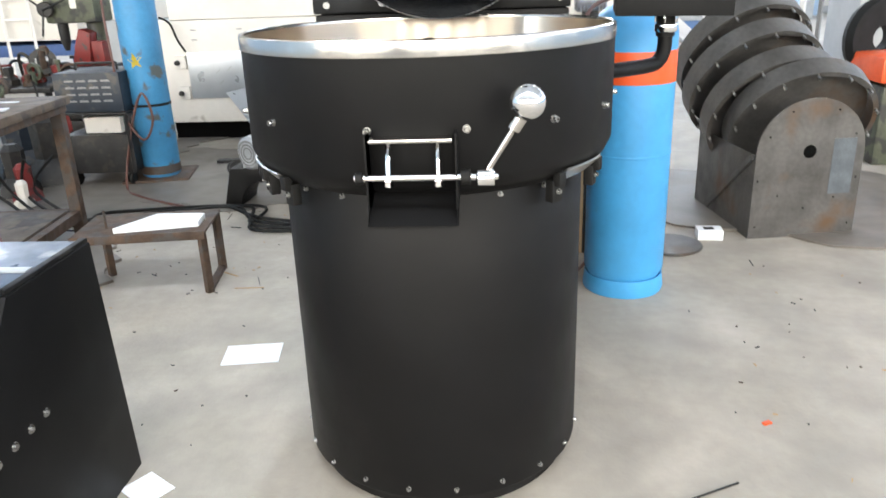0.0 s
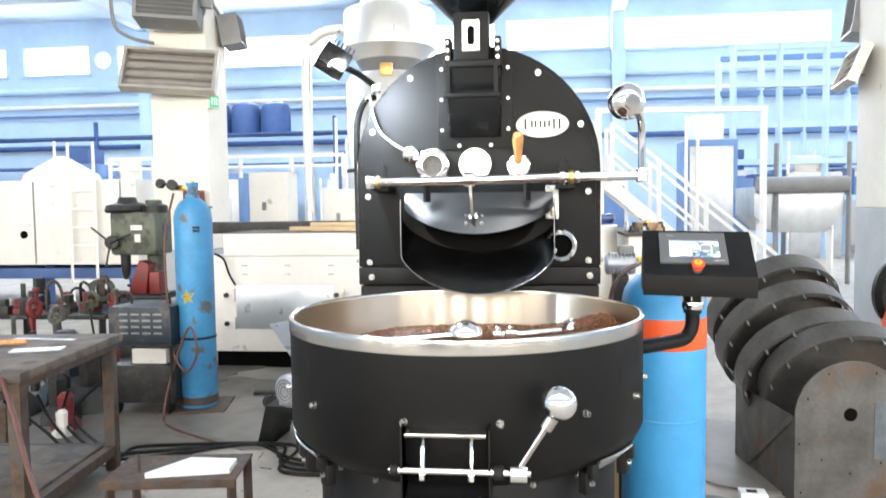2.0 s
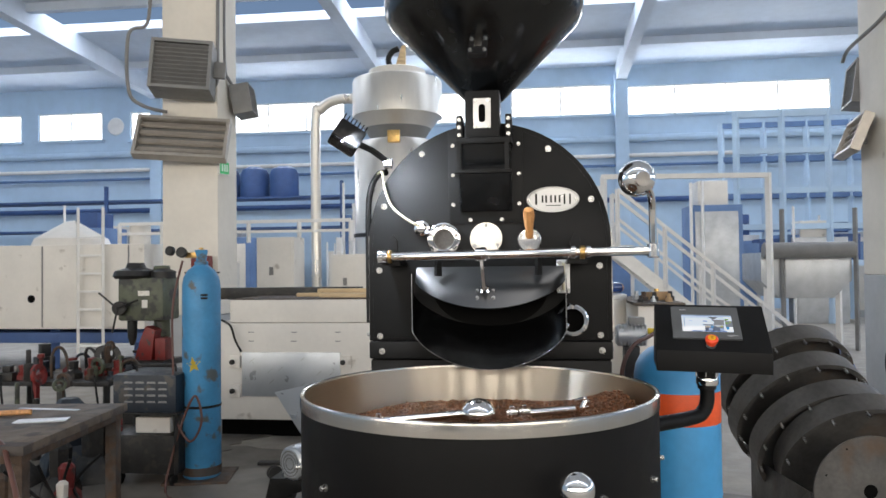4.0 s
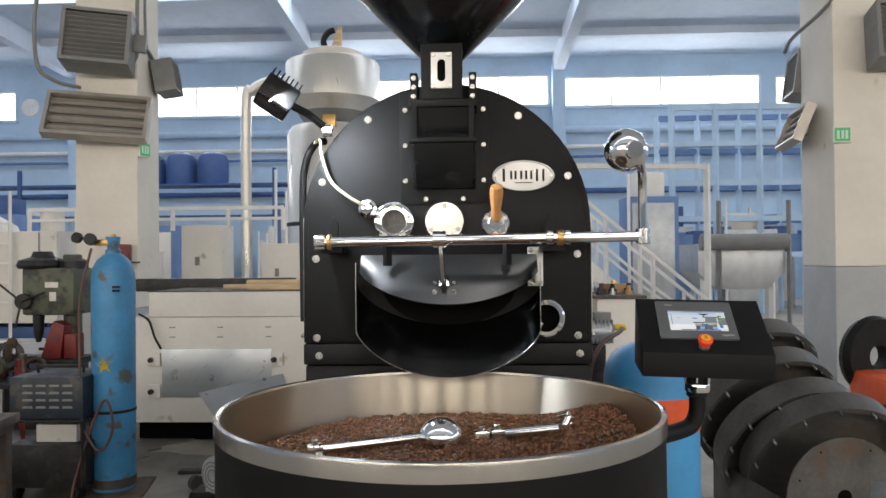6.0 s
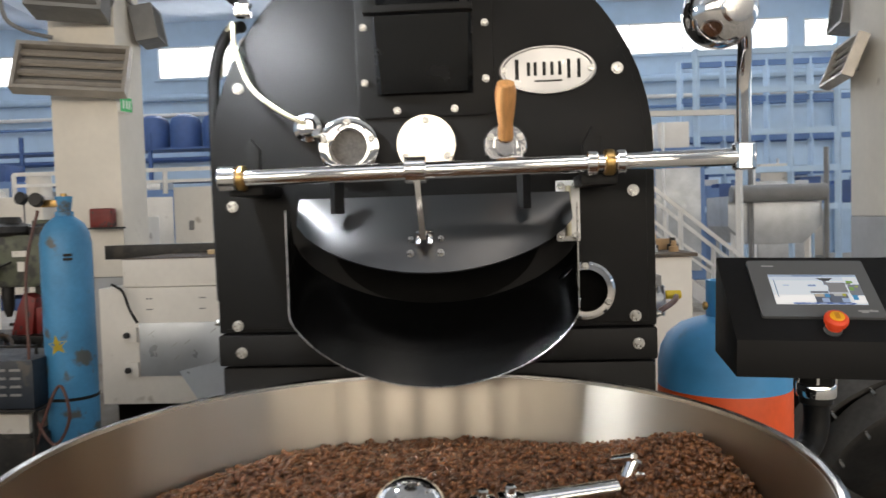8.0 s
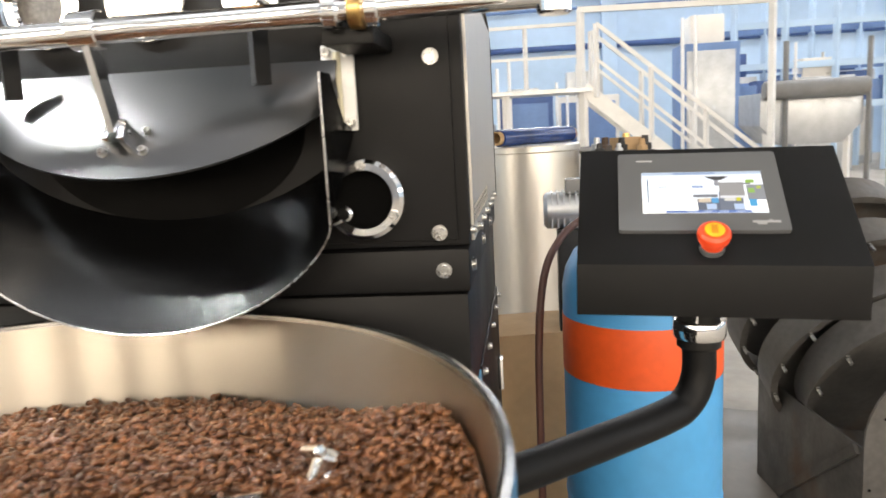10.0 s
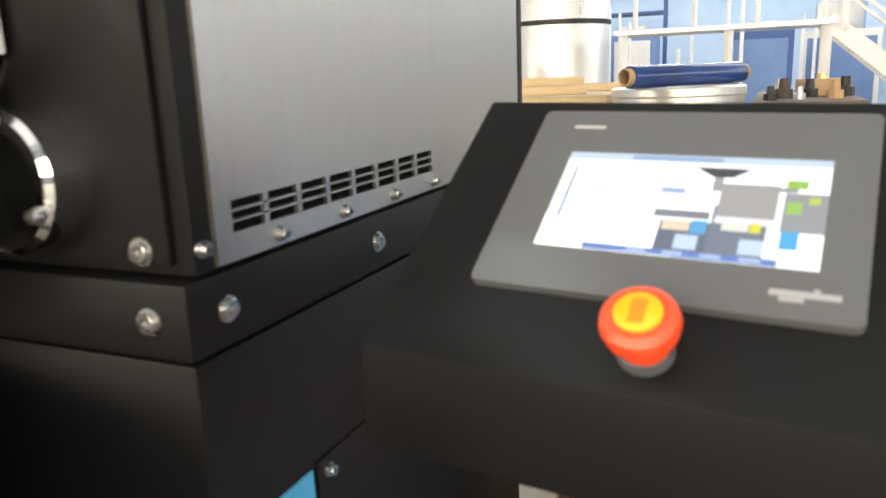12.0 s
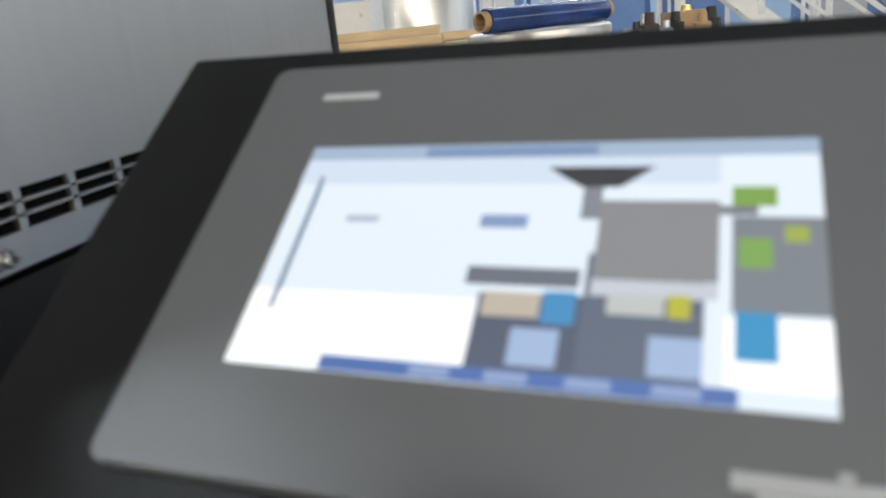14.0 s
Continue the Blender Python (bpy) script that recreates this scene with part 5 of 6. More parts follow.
# ---- middle distance ----
def white_machine():
    W = thing("white_conveyor_machine", "long white painted machine housing with a steel inspection door", "machine", at=pose(-.13, 4.45, .065))
    part("body", box(-2.66, .30, 0, 1.4, .10, .965, .01), M_WHITE, W)
    part("upper_box", box(-2.49, .28, .04, .9, .969, 1.173, .008), M_WHITE, W)
    part("top_plate", box(-2.49, .28, .04, .9, 1.174, 1.180), M_RUSTY, W)
    part("dark_rail", box(-3.1, -1.5, .95, 1.1, 1.14, 1.26, .004), M_GREASE, W)
    part("base", box(-2.6, .25, .1, 1.3, -.065, .10), M_DARK, W)
    D = part("inspection_door", box(-2.36, -1.45, -.012, -.001, .31, .705, .003), M_FILM, W, "film-covered steel inspection door")
    for x, z in ((-2.42, .62), (-2.42, .36), (-1.40, .62)):
        part("hinge_block", box(x - .05, x + .05, -.03, -.001, z - .055, z + .055, .005), M_WHITE, W)
        part("hinge_knob", cyl(.022, 0, .03, 16, .004), M_GREASE, W, at=pose(x - .02, -.03, z, 90, 0, 0))
    rs = random.Random(3)
    for k in range(9):
        x, z = rs.uniform(-2.3, -1.55), rs.uniform(.35, .66)
        part("film_print", prism([(x, z), (x + .045, z + .035), (x + .05, z + .045), (x + .005, z + .010)], -.0138, -.0125), M_HEATER, D)
    for x in (-2.3, -1.9, -1.5, -1.1):
        for z in (.88, .80):
            part("rivet", box(x, x + .05, -.004, -.0005, z, z + .008), M_HEATER, W)
    b = bmesh.new()
    v = [b.verts.new(p) for p in ((-1.98, -.22, .45), (-1.35, -.02, .57), (-1.15, -.10, .0), (-1.62, -.36, .0))]
    b.faces.new(v)
    bmesh.ops.solidify(b, geom=b.faces[:], thickness=.004)
    solo("leaning_sheet", b, M_FILM, "bent film-covered steel sheet leaning on the machine", "steel sheet", at=pose(-.13, 4.45, 0))
    solo("black_hose", tube([(-2.68, 4.44, 1.06), (-2.58, 4.40, 1.01), (-2.53, 4.39, .88), (-2.47, 4.38, .78)], .010, 8, smooth_n=5), M_RUBBER, "short black hose hanging from the white machine", "hose")
    for k, (x, y, z, l, rz) in enumerate(((-1.78, 5.05, 1.246, .75, 8), (-1.58, 4.75, 1.246, .55, -6), (-1.63, 5.15, 1.282, .7, 3))):
        solo("pallet_board", box(-l / 2, l / 2, -.05, .05, 0, .035, .003), M_TIMBER, "pale pine board on the white machine", "board", at=pose(x, y, z, 0, 0, rz), group="boards on the machine")


white_machine()


def drill_press():
    D = thing("milling_drill", "old green column drilling machine with a red vice", "drilling machine", at=pose(-3.80, 5.12, .065))
    part("base", box(-.28, .30, -.25, .25, -.065, .06, .01), M_GREASE, D)
    part("pedestal", box(-.20, .24, -.16, .2, .06, .50, .02), M_GREASE, D)
    part("table", box(-.36, .32, -.24, .2, .50, .56, .008), M_GREASE, D)
    part("column", cyl(.08, .56, 1.5, 24, .01), M_GREEN, D, at=pose(.16, .06, 0))
    part("head", box(-.20, .28, -.15, .2, .95, 1.38, .03), M_GREEN, D)
    part("top_cover", lathe([(0, 1.37), (.20, 1.37), (.22, 1.40), (.20, 1.45), (.10, 1.48), (.08, 1.53), (0, 1.53)], 24), M_GREASE, D, at=pose(-.10, .02, 0))
    part("motor_cover", lathe([(0, 1.37), (.12, 1.37), (.12, 1.44), (.05, 1.47), (0, 1.47)], 20), M_GREASE, D, at=pose(.20, .02, 0))
    part("spindle", lathe([(0, .70), (.02, .70), (.045, .78), (.05, .95), (0, .95)], 18), M_GREASE, D, at=pose(-.10, -.05, 0))
    part("hub", cyl(.07, -.04, .04, 20, .01), M_GREASE, D, at=pose(-.16, -.18, 1.08, 90, 0, 20))
    for a in (20, 140, 260):
        part("feed_lever", tube([(-.16, -.22, 1.08), (-.16 + .24 * math.cos(radians(a)), -.24, 1.08 + .24 * math.sin(radians(a)))], .010, 8), M_GREASE, D)
    part("name_plate", box(.02, .14, -.156, -.150, 1.20, 1.25, .001), M_WHITE, D)
    part("switch_plate", box(.06, .12, -.156, -.150, 1.08, 1.16, .001), M_WHITE, D)
    for x in (-.30, -.22):
        part("hand_wheel", lathe([(.05, -.012), (.075, -.012), (.075, .012), (.05, .012)], 20, True), M_GREASE, D, at=pose(x, -.27, .64, 80, 0, 10 + 60 * x))
    V = thing("machine_vice", "red painted machine vice on the drill table", "vice", at=pose(-3.80, 5.12, .626))
    part("jaw", prism([(-.02, 0), (.16, .0), (.20, .30), (.10, .34), (.04, .2)], -.16, -.02, .01), M_RED, V)
    part("jaw", box(.19, .30, -.15, 0, 0, .22, .01), M_RED, V)
    part("screw", cyl(.014, -.12, .16, 12), M_GREASE, V, at=pose(.05, -.09, .08, 0, 90, 0))
    # red welding set on a shelf behind
    solo("red_tool_case", box(-.10, .14, -.06, .06, 0, .20, .02), M_RED, "red tool case on a column shelf", "tool case", at=pose(-3.98, 6.78, 1.49))
    solo("regulator_shelf", box(-.16, .2, -.1, .125, -.02, 0), M_GREASE, "small dark shelf bracket on the column", "shelf", at=pose(-3.98, 6.78, 1.49))
    # dark scrap bench in front
    B = thing("scrap_bench", "dark cluttered steel bench below the drill", "bench", at=pose(-4.08, 4.42, 0))
    part("top", box(-.7, .5, -.3, .3, .50, .54, .004), M_GREASE, B)
    for x in (-.65, .45):
        for y in (-.25, .25):
            part("leg", beam((x, y, 0), (x, y, .5), .05), M_GREASE, B)
    for k in range(12):
        rs = random.Random(k + 20)
        x, y = rs.uniform(-4.6, -3.6), rs.uniform(4.2, 4.6)
        s = rs.uniform(.04, .09)
        solo("bench_clutter", lathe([(0, 0), (s, 0), (s, s * .6), (s * .5, s), (s * .6, s * 1.9), (0, s * 2)], 6), rs.choice((M_GREASE, M_RED, M_GREASE, M_WELD, M_RUSTY, M_WHITE)), "greasy loose tool part on the dark bench", "tool part", at=pose(x, y, .541, 0, 0, rs.uniform(0, 90)), group="tool parts on the bench")

    clutter = random.Random(77)
    for k in range(26):
        x, y = clutter.uniform(-5.0, -3.45), clutter.uniform(3.55, 4.9)
        z = .541 if 4.12 < y < 4.72 and -4.78 < x < -3.58 else 0
        h = clutter.uniform(.10, .30) if z else clutter.uniform(.25, .62)
        w = clutter.uniform(.03, .09)
        kind = k % 4
        if kind == 0:
            bm = box(-w, w, -w * .7, w * .7, 0, h * .55, .006)
            box(-w * .5, w * .6, -w * .5, w * .5, h * .55, h, .006, bm=bm)
        elif kind == 1:
            bm = lathe([(0, 0), (w, 0), (w, h * .2), (w * .35, h * .25), (w * .35, h * .8), (w * .7, h * .85), (w * .7, h), (0, h)], 14)
        elif kind == 2:
            bm = box(-.02, .02, -.02, .02, 0, h, .003)
            join(bm, lathe([(w * .8, -.015), (w * 1.3, -.015), (w * 1.3, .015), (w * .8, .015)], 18, True), pose(0, -.03, h, 80, 0, 15))
        else:
            bm = tube([(-w, 0, 0), (-w, 0, h * .7), (0, .02, h), (w, 0, h * .8), (w * 1.4, -.05, 0)], .014, 8, smooth_n=5)
        solo("machine_scrap", bm, clutter.choice((M_GREASE, M_GREASE, M_GREASE, M_RUSTY, M_RED, M_WELD, M_GREEN)), "greasy dark machine part heaped round the drilling machine", "scrap part", at=pose(x, y, z, 0, 0, clutter.uniform(0, 180)), group="scrap round the drill")
    for k in range(5):
        x = -4.9 + .3 * k
        solo("slack_cable", tube([(x, 4.1, .6), (x + .1, 4.0, .35), (x + .22, 3.9, .12), (x + .45, 3.7, .012), (x + .7, 3.6 - .1 * k, .012)], .009, 8, smooth_n=6), M_RUBBER, "slack black cable hanging off the cluttered bench", "cable", group="cables by the drill")


drill_press()


def cyclone():
    C = thing("cyclone_silo", "stainless steel cyclone on a cylindrical silo", "cyclone", at=Matrix.Translation((-2.445, 12.0, -1.12)) @ Matrix.Diagonal((1.8835, 1.8835, 1.8835, 1)))
    part("top_drum", lathe([(.34, 2.80), (.42, 2.90), (.455, 2.92), (.455, 3.27), (.445, 3.29), (.30, 3.29), (.0, 3.30)], 56), M_CYC, C)
    part("cap", lathe([(0, 3.29), (.29, 3.29), (.29, 3.39), (.27, 3.40), (0, 3.40)], 40), M_WHITE, C)
    part("cone", lathe([(.22, 2.62), (.34, 2.80), (.33, 2.80), (.21, 2.62)], 40, True), M_HEATER, C)
    part("silo", lathe([(0, .9), (.42, .9), (.44, .92), (.44, 2.58), (.40, 2.66), (.20, 2.70), (0, 2.70)], 56), M_CYC, C)
    part("silo_band", lathe([(.44, 1.70), (.452, 1.705), (.452, 1.735), (.44, 1.74)], 56), M_GREASE, C)
    for x in (-.35, .35):
        for y in (-.3, .3):
            part("leg", beam((x, y, .595), (x, y, .95), .06), M_GALV, C)
    part("inlet_pipe", tube([(-.86, 0, .95), (-.86, 0, 2.85), (-.80, 0, 3.04), (-.64, 0, 3.13), (-.42, 0, 3.14)], .052, 18, smooth_n=8), M_CYC, C, "bright steel inlet pipe")
    part("lug", box(-.02, .10, -.45, -.40, 2.60, 2.72, .01), M_BRASS, C)
    part("top_fin", prism([(-.02, 3.43), (.09, 3.43), (.09, 3.66), (.05, 3.66)], -.01, .02), M_TIMBER, C)
    part("top_hose", tube([(-.06, 0, 3.43), (-.09, 0, 3.52), (-.05, 0, 3.60), (.02, 0, 3.63)], .03, 10, smooth_n=5), M_RUBBER, C)


cyclone()


def rear_bench():
    B = thing("machine_table", "white machine cabinet with a rusty plate top", "machine cabinet", at=pose(.73, 2.35, 0))
    part("cabinet", box(.0, .24, 0, .9, .06, 1.283, .008), M_WHITE, B)
    part("top", box(-.02, .26, -.02, .95, 1.284, 1.30, .003), M_BENCH, B)
    part("base", box(.02, .22, .03, .85, 0, .06), M_DARK, B)
    D = thing("steel_drum", "shiny steel drum standing behind the roaster", "drum", at=pose(.490, 2.54, 0))
    part("shell", lathe([(0, 0), (.192, 0), (.195, .01), (.195, 1.315), (.200, 1.32), (.200, 1.34), (.193, 1.345), (0, 1.343)], 56), M_CYC, D)
    R = thing("film_roll", "roll of dark blue stretch film on a card core", "film roll", at=pose(.378, 2.335, 1.378, 0, 90, 53))
    part("wrap", lathe([(.026, 0), (.032, 0), (.033, .01), (.033, .46), (.032, .47), (.026, .47)], 32, True), M_WRAP, R)
    part("core", lathe([(.021, -.02), (.0258, -.02), (.0258, .49), (.021, .49)], 28, True), M_CARD, R, "brown card core")
    P = thing("pallet_bench", "timber pallet bench carrying loose battens", "bench", at=pose(-.10, 2.95, 0))
    part("top", box(-.6, .36, -.35, .5, 1.285, 1.322, .003), M_TIMBER, P)
    for x in (-.5, .30):
        for y in (-.3, .42):
            part("leg", beam((x, y, 0), (x, y, 1.285), .08), M_TIMBER, P)
    for k, (x, y, z, l, rz, m) in enumerate(((-.50, 2.72, 1.3225, .62, 7, M_TIMBER), (-.44, 3.1, 1.3225, .7, 8, M_TIMBER), (-.50, 2.76, 1.3535, .58, 12, M_TIMBER))):
        solo("timber_batten", box(-l / 2, l / 2, -.03, .03, 0, .03, .003), m, "pale timber batten on the machine table", "timber", at=pose(x + .35, y, z, 0, 0, rz), group="battens on the table")
    for k, (x, y, s, m) in enumerate(((.755, 2.42, .018, M_GREASE), (.79, 2.55, .026, M_RUSTY), (.83, 2.44, .016, M_GALV), (.86, 2.60, .024, M_GREASE), (.92, 2.46, .022, M_CARD), (.955, 2.62, .026, M_GREASE), (.90, 2.78, .030, M_BRASS), (.78, 2.8, .024, M_GALV))):
        solo("machine_part", lathe([(0, 0), (s, 0), (s, s), (s * .6, s * 1.1), (s * .5, s * 2.2), (0, s * 2.2)], 10), m, "small greasy machine part on the table", "machine part", at=pose(x, y, 1.3005, 0, 0, 20 * k), group="small parts on the table")
    solo("card_scrap", box(-.06, .06, -.05, .05, 0, .05, .002), M_CARD, "torn cardboard box on the table", "cardboard", at=pose(.90, 2.70, 1.3005, 0, 0, 30))
    solo("brown_carton", box(-.16, .16, -.12, .12, 0, .86, .004), M_CARD, "tall brown cardboard carton standing on the floor", "carton", at=pose(.52, 1.62, 0, 0, 0, 12))


rear_bench()


# ---- columns' fittings ----
def louvre_heater(at, label):
    """Tilted radiant heater with slats."""
    H = thing("radiant_heater", label, "heater", at=at, group="radiant heaters")
    bm = bmesh.new()
    for x0, x1, z0, z1 in ((-.56, .56, .24, .28), (-.56, .56, -.28, -.24), (-.56, -.52, -.24, .24), (.52, .56, -.24, .24)):
        box(x0, x1, -.07, .07, z0, z1, bm=bm)
    part("frame", bm, M_LOUVRE, H)
    part("back", box(-.52, .52, .04, .07, -.24, .24), M_HEATER, H)
    for k in range(4):
        part("slat", beam((-.52, 0, -.18 + k * .12), (.52, 0, -.18 + k * .12), .035, .075, up=(0, .5, 1)), M_LOUVRE, H)
    part("bracket", box(-.05, .05, .07, .30, -.05, .12, .005), M_HEATER, H)


def fan_heater(at, label):
    H = thing("fan_heater", label, "heater", at=at, group="fan heaters")
    bm = bmesh.new()
    for x0, x1, z0, z1 in ((-.36, .36, .27, .31), (-.36, .36, -.31, -.27), (-.36, -.32, -.27, .27), (.32, .36, -.27, .27)):
        box(x0, x1, -.2, .2, z0, z1, bm=bm)
    part("case", bm, M_HEATER, H)
    part("core", box(-.32, .32, -.05, .18, -.27, .27), M_DARK, H)
    for k in range(10):
        part("slat", beam((-.32, -.17, -.235 + k * .052), (.32, -.17, -.235 + k * .052), .05, .012, up=(0, .6, 1)), M_HEATER, H)
    part("bracket", box(.36, .50, -.03, .03, -.08, .12, .004), M_HEATER, H)


def column_fittings():
    fan_heater(Matrix.Translation((-4.10, 6.60, 3.97)) @ pose(0, 0, 0, -8, 3, 14), "grey slatted fan heater on the cream column")
    louvre_heater(Matrix.Translation((-4.17, 6.70, 3.14)) @ pose(0, 0, 0, -22, 3, 12), "tilted slatted radiant heater on the cream column")
    fan_heater(Matrix.Translation((-3.66, 7.42, 3.74)) @ pose(0, 0, 0, -10, 0, 100) @ Matrix.Scale(.62, 4), "dark fan heater on the column side")
    louvre_heater(Matrix.Translation((3.900, 7.30, 3.00)) @ pose(0, 0, 0, -22, 0, -100) @ Matrix.Scale(.8, 4), "tilted radiant heater on the column side")
    fan_heater(Matrix.Translation((4.200, 7.70, 3.69)) @ pose(0, 0, 0, -8, 0, -100) @ Matrix.Scale(.85, 4), "dark fan heater on the column side")
    fan_heater(Matrix.Translation((4.680, 6.34, 3.81)) @ pose(0, 0, 0, -8, 0, -10), "grey slatted fan heater on the cream column")
    for x, y, rz in ((-3.765, 6.98, 72), (4.10, 6.60, -8)):
        E = thing("exit_sign", "green lit emergency exit sign with white shapes", "exit sign", at=pose(x, y, 2.80, 0, 0, rz), group="exit signs")
        part("sign_box", box(-.09, .09, -.02, .02, -.085, .085, .004), M_WHITE2, E)
        part("sign_face", box(-.08, .08, -.024, -.021, -.075, .075), glow("exit_green", (.02, .45, .13), .9), E)
        for k, bx in enumerate((-.055, -.01, .03)):
            part("sign_bar", box(bx, bx + .026, -.026, -.0245, -.045, .045), glow("exit_white", (.7, .9, .75), .7), E)
    for pts in ([(-4.470, 6.50, 5.02), (-4.510, 6.48, 4.52), (-4.730, 6.45, 4.40), (-4.750, 6.48, 3.72), (-4.610, 6.58, 3.54), (-4.410, 6.78, 3.50)], [(-3.770, 6.86, 5.52), (-3.780, 6.86, 4.32), (-3.790, 6.86, 3.87), (-3.890, 6.80, 3.80), (-4.060, 6.72, 3.80)], [(-3.795, 7.10, 5.52), (-3.795, 7.10, 4.21), (-3.770, 7.20, 3.97), (-3.730, 7.50, 3.82)], [(4.06, 6.61, 5.2), (4.06, 6.61, 4.42), (4.0, 6.75, 4.22), (3.86, 7.25, 4.04), (3.90, 7.55, 3.96)]):
        solo("gas_pipe", tube(pts, .022, 10, smooth_n=5), M_HEATER, "thin grey gas pipe bent round the column", "pipe", group="heater pipes")


column_fittings()


# ---- far equipment ----
def rail_set(name, label, posts, w=.05):
    """A handrail from a list of post feet and tops; tops joined by a rail with a mid rail below."""
    S = thing(name, label, "railing")
    for a, b in posts:
        part("post", beam(a, b, w), M_WHITE2, S)
    for (a, b), (c, d) in zip(posts, posts[1:]):
        part("top_rail", beam(b, d, w), M_WHITE2, S)
        part("mid_rail", beam(Vector(a).lerp(Vector(b), .52), Vector(c).lerp(Vector(d), .52), w * .8), M_WHITE2, S)
    return S


def stairs():
    for y in (10.35, 11.25):
        posts = [((1.48 + k * .74, y, max(0, 1.75 - k * .64)), (1.48 + k * .74, y, 2.75 - k * .62)) for k in range(5)]
        rail_set("stair_railing", "white steel railing along a steep stair", posts, .055)
    S = thing("steel_stair", "white steel stair rising to a platform", "stair")
    for y in (10.4, 11.2):
        part("stringer", beam((1.3, y, 1.88), (3.5, y, 0.02), .04, .2), M_WHITE2, S)
    for k in range(9):
        part("tread", box(1.38 + k * .215, 1.60 + k * .215, 10.42, 11.18, 1.75 - k * .195, 1.775 - k * .195), M_GALV, S)
    part("platform", box(-1.2, 1.4, 10.3, 11.3, 1.83, 1.89), M_GALV, S)
    for x in (-1.1, .2, 1.3):
        part("platform_leg", beam((x, 10.4, 0), (x, 10.4, 1.83), .08), M_WHITE2, S)
    G = thing("gate_frame", "tall white tubular frame beside the stair", "frame")
    for x in (1.30, 3.95):
        part("upright", beam((x, 10.75, 0), (x, 10.75, 3.00), .08), M_WHITE2, G)
    part("top_bar", beam((1.26, 10.75, 3.00), (3.99, 10.75, 2.96), .08), M_WHITE2, G)
    rail_set("platform_railing", "white railing round the machine platform", [((x, 11.3, 1.89), (x, 11.3, 2.88)) for x in (-1.1, -.3, .5, 1.3)], .05)


stairs()


def far_machines():
    T = thing("white_tunnel_oven", "long white enclosed machine with a round port", "machine", at=pose(-.12, 8.5, .12))
    part("body", box(-12, -5.55, 0, 1.8, .52, 1.80, .02), M_WHITE, T)
    part("lower_beam", box(-12, -5.5, .1, 1.7, .30, .46, .01), M_NAVY, T)
    for x in (-11, -9, -7.2, -5.8):
        part("leg", beam((x, .3, -.12), (x, .3, .52), .12), M_NAVY, T)
        part("panel_joint", box(x - .012, x + .012, -.006, -.001, .55, 1.78), M_HEATER, T)
    part("port", cyl(.06, 0, .01, 20), M_DARK, T, at=pose(-7.38, -.001, .98, 90, 0, 0))
    part("hood", lathe([(0, 2.22), (.10, 2.2), (.55, 1.92), (.60, 1.80), (0, 1.80)], 24), M_WHITE, T, at=pose(-7.25, .8, 0))
    part("silo_top", cyl(.16, 1.8, 2.15, 20, .02), M_WHITE, T, at=pose(-5.95, .6, 0))
    rail_set("oven_railing", "white pipe railing on top of the machine", [((x, 8.9, 1.92), (x, 8.9, 2.24)) for x in (-6.3, -5.6, -4.9, -4.2, -3.4, -2.6)], .05)
    L = thing("wall_ladder", "thin white steel ladder on the machine", "ladder", at=pose(-6.47, 8.4, 0))
    for x in (-.2, .2):
        part("rail", beam((x, 0, 0), (x, 0, 2.47), .035), M_WHITE2, L)
    for k in range(7):
        part("rung", beam((-.2, 0, .4 + .27 * k), (.2, 0, .4 + .27 * k), .03), M_WHITE2, L)
    for x0, x1, z1, y in ((-3.92, -3.35, 1.98, 8.5), (-3.0, -2.3, 1.73, 9.2), (-5.4, -4.8, 1.63, 9.5)):
        C = thing("control_cabinet", "pale grey upright control cabinet", "cabinet", at=pose(0, y, 0), group="control cabinets")
        part("case", box(x0, x1, 0, .5, 0, z1, .01), M_WHITE, C)
        part("door", box(x0 + .03, x1 - .03, -.012, -.001, .08, z1 - .04, .004), M_WHITE, C)
        part("door_handle", box(x0 + .20, x0 + .26, -.03, -.012, z1 * .72, z1 * .72 + .12, .004), M_HEATER, C)
    rs = random.Random(11)
    # blue haze of machines along the rear wall
    for k in range(26):
        x = -20 + k * 1.6 + rs.uniform(-.4, .4)
        y = rs.uniform(14.5, 21)
        h = rs.uniform(1.25, 2.9)
        w = rs.uniform(.8, 1.8)
        E = thing("rear_machine", rs.choice(("blue-grey machine housing near the rear wall", "pale machine cabinet near the rear wall")), "machine", at=pose(x, y, 0), group="machines along the rear wall")
        m = rs.choice((M_MIDBLUE, M_WHITE, M_GALV, M_MIDBLUE, M_NAVY))
        part("case", box(-w / 2, w / 2, 0, 1.0, 0, h, .02), m, E)
        part("hood", box(-w / 3, w / 4, .1, .8, h + .001, h + rs.uniform(.15, .6), .02), rs.choice((M_GALV, M_WHITE, M_NAVY)), E)
        part("door", box(-w / 2 + .1, w / 2 - .1, -.02, -.001, .2, h - .15, .01), rs.choice((M_GALV, M_MIDBLUE, M_WHITE)), E)
        for j in range(rs.randint(1, 3)):
            part("post", beam((-w / 2 + .25 * j, -.1, 0), (-w / 2 + .25 * j, -.1, h + rs.uniform(.1, .8)), .05), M_WHITE2, E)
    for k, x in enumerate((-10.0, -9.0, -8.0)):
        solo("blue_barrel", lathe([(0, 0), (.45, 0), (.47, .05), (.47, .75), (.40, .92), (.2, 1.02), (0, 1.04)], 28), M_NAVY, "dark blue domed barrel on a high rack", "barrel", at=pose(x, 21.5, 3.84), group="barrels on the rack")
    S = thing("storage_rack", "long dark blue storage rack along the rear wall", "rack")
    for z in (3.78, 2.8):
        part("shelf_beam", box(-22, -2, 21.0, 22.0, z, z + .06), M_NAVY, S)
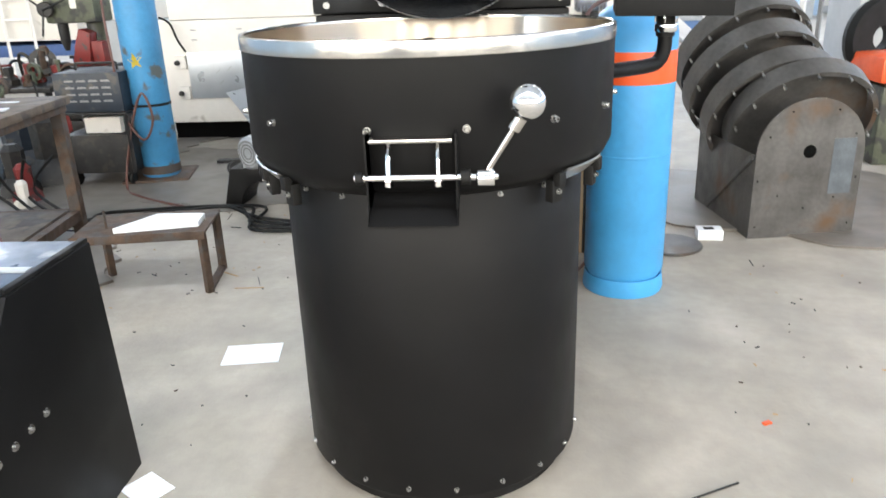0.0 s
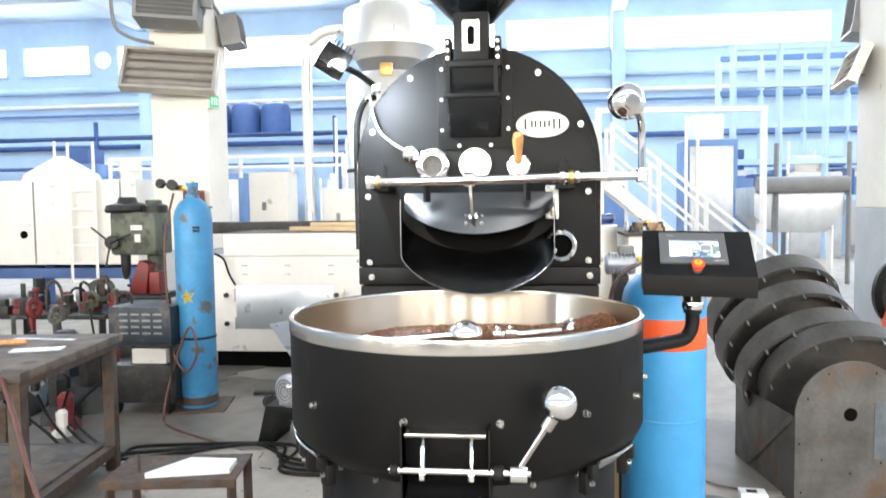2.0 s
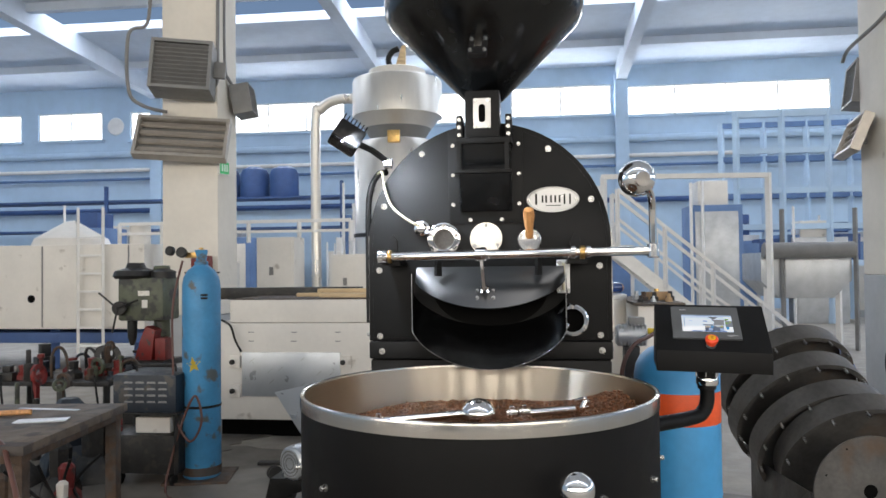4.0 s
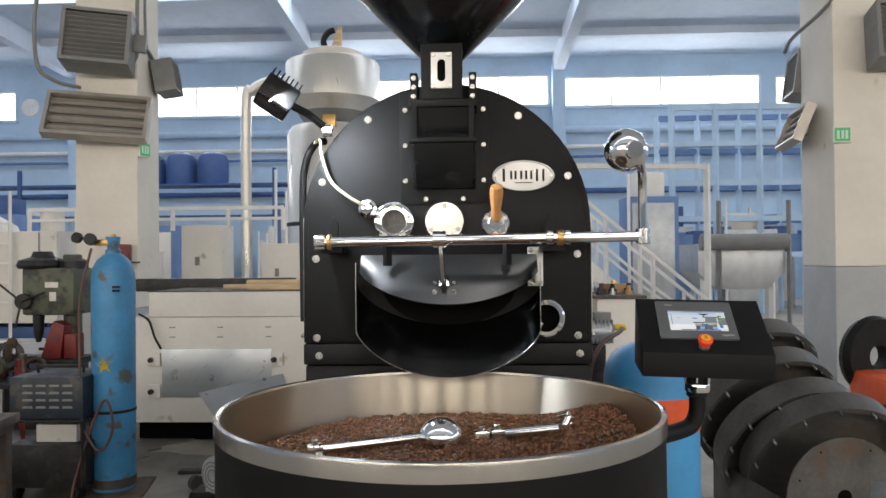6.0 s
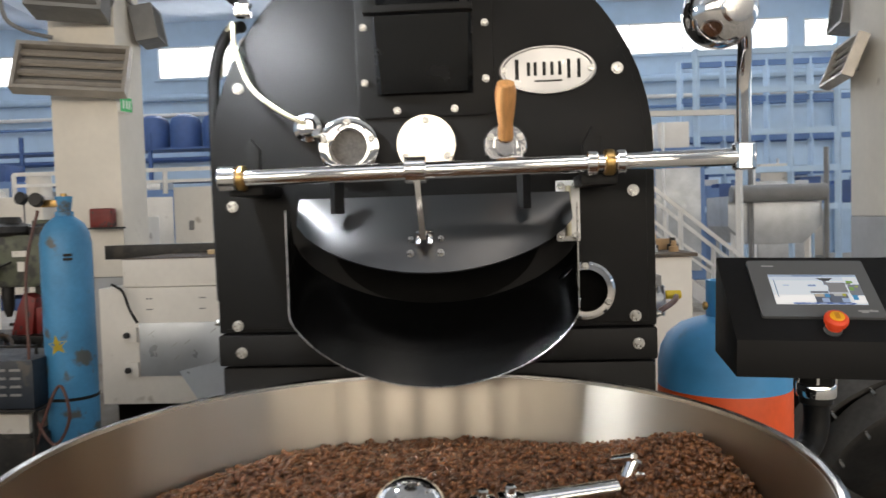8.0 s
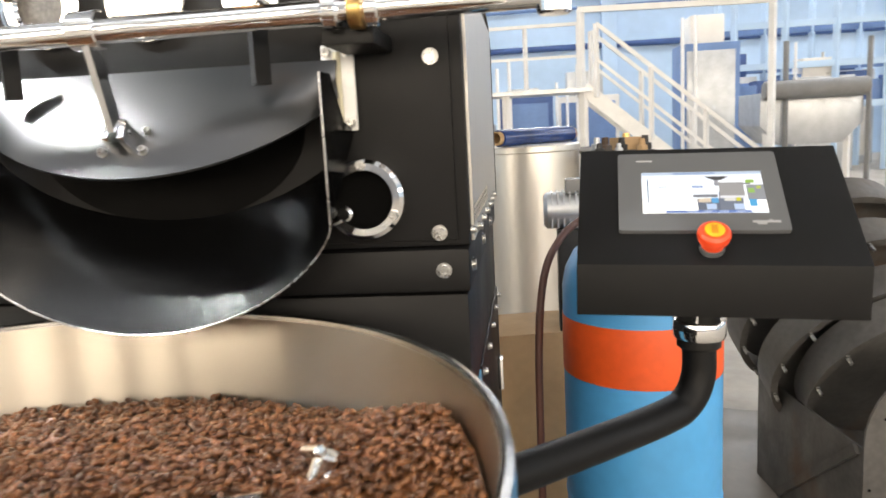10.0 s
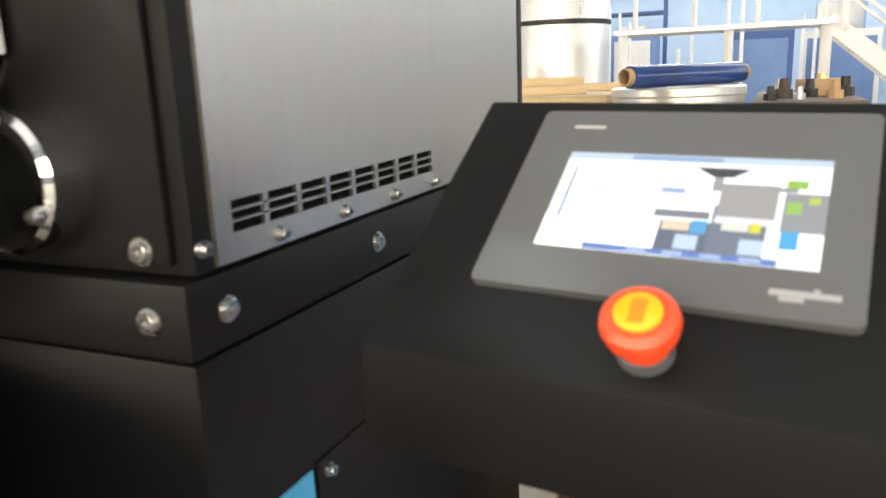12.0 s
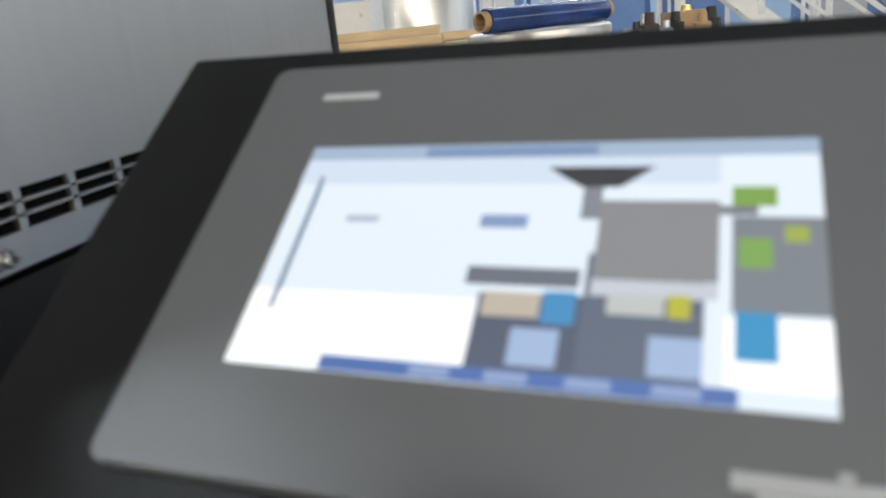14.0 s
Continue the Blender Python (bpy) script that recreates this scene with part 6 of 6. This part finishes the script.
    for x in range(-22, 0, 4):
        part("upright", box(x, x + .1, 21.0, 21.1, 0, 4.3), M_NAVY, S)
    W = thing("steel_rack", "tall pale blue steel racking with shelves", "rack")
    for x in (5.2, 6.3, 7.4, 8.5, 9.6):
        part("upright", beam((x, 17.5, 0), (x, 17.5, 5.35), .12), M_WALL, W)
        part("upright", beam((x, 19.0, 0), (x, 19.0, 5.35), .12), M_WALL, W)
    for z in (1.5, 2.42, 3.33, 4.33, 5.25):
        part("shelf_beam", beam((5.2, 17.5, z), (9.6, 17.5, z), .1, .14), M_WALL, W)
        part("shelf_beam", beam((5.2, 19.0, z), (9.6, 19.0, z), .1, .14), M_MIDBLUE, W)
    for k in range(9):
        solo("blue_crate", box(-.25, .25, -.3, .3, 0, .45 + .1 * (k % 3), .01), M_NAVY if k % 2 else M_MIDBLUE, "blue crate on steel racking", "crate", at=pose(5.5 + .48 * k, 17.9, 1.572), group="crates on the rack")
    H = thing("feed_trough", "galvanised sheet feed trough on legs", "trough", at=pose(4.80, 11.6, .15))
    part("trough", prism([(-.75, 1.55), (.75, 1.55), (.75, 1.05), (.45, .75), (-.45, .75), (-.75, 1.05)], 0, 1.2, .01), M_GALV, H)
    part("drum", cyl(.14, -.75, .75, 20, .02), M_HEATER, H, at=pose(0, -.15, 1.58, 0, 90, 0))
    for x in (-.6, .6):
        part("leg", beam((x, .2, -.15), (x, .2, .95), .08), M_WHITE2, H)
        part("upright", beam((x + .2, -.05, -.15), (x + .2, -.05, 2.3), .06), M_HEATER, H)
    solo("blue_scrap_heap", lathe([(0, 0), (.8, 0), (.7, .2), (.45, .35), (.3, .55), (0, .6)], 9), M_NAVY, "heap of dark blue sheet parts on the floor", "scrap heap", at=pose(3.9, 9.4, 0))
    O = thing("orange_machine", "orange barrow-like machine behind the rings", "machine", at=pose(3.0, 3.3, 0))
    part("tray", box(-.35, .4, -.2, .3, .55, .72, .03), M_ORANGE, O)
    part("chassis", box(-.3, .4, -.15, .25, 0, .53, .02), M_GREEN, O)
    part("wheel", lathe([(.08, -.04), (.26, -.05), (.28, 0), (.26, .05), (.08, .04)], 28, True), M_RUBBER, O, at=pose(-.15, .35, .8, 90, 0, 20))


far_machines()
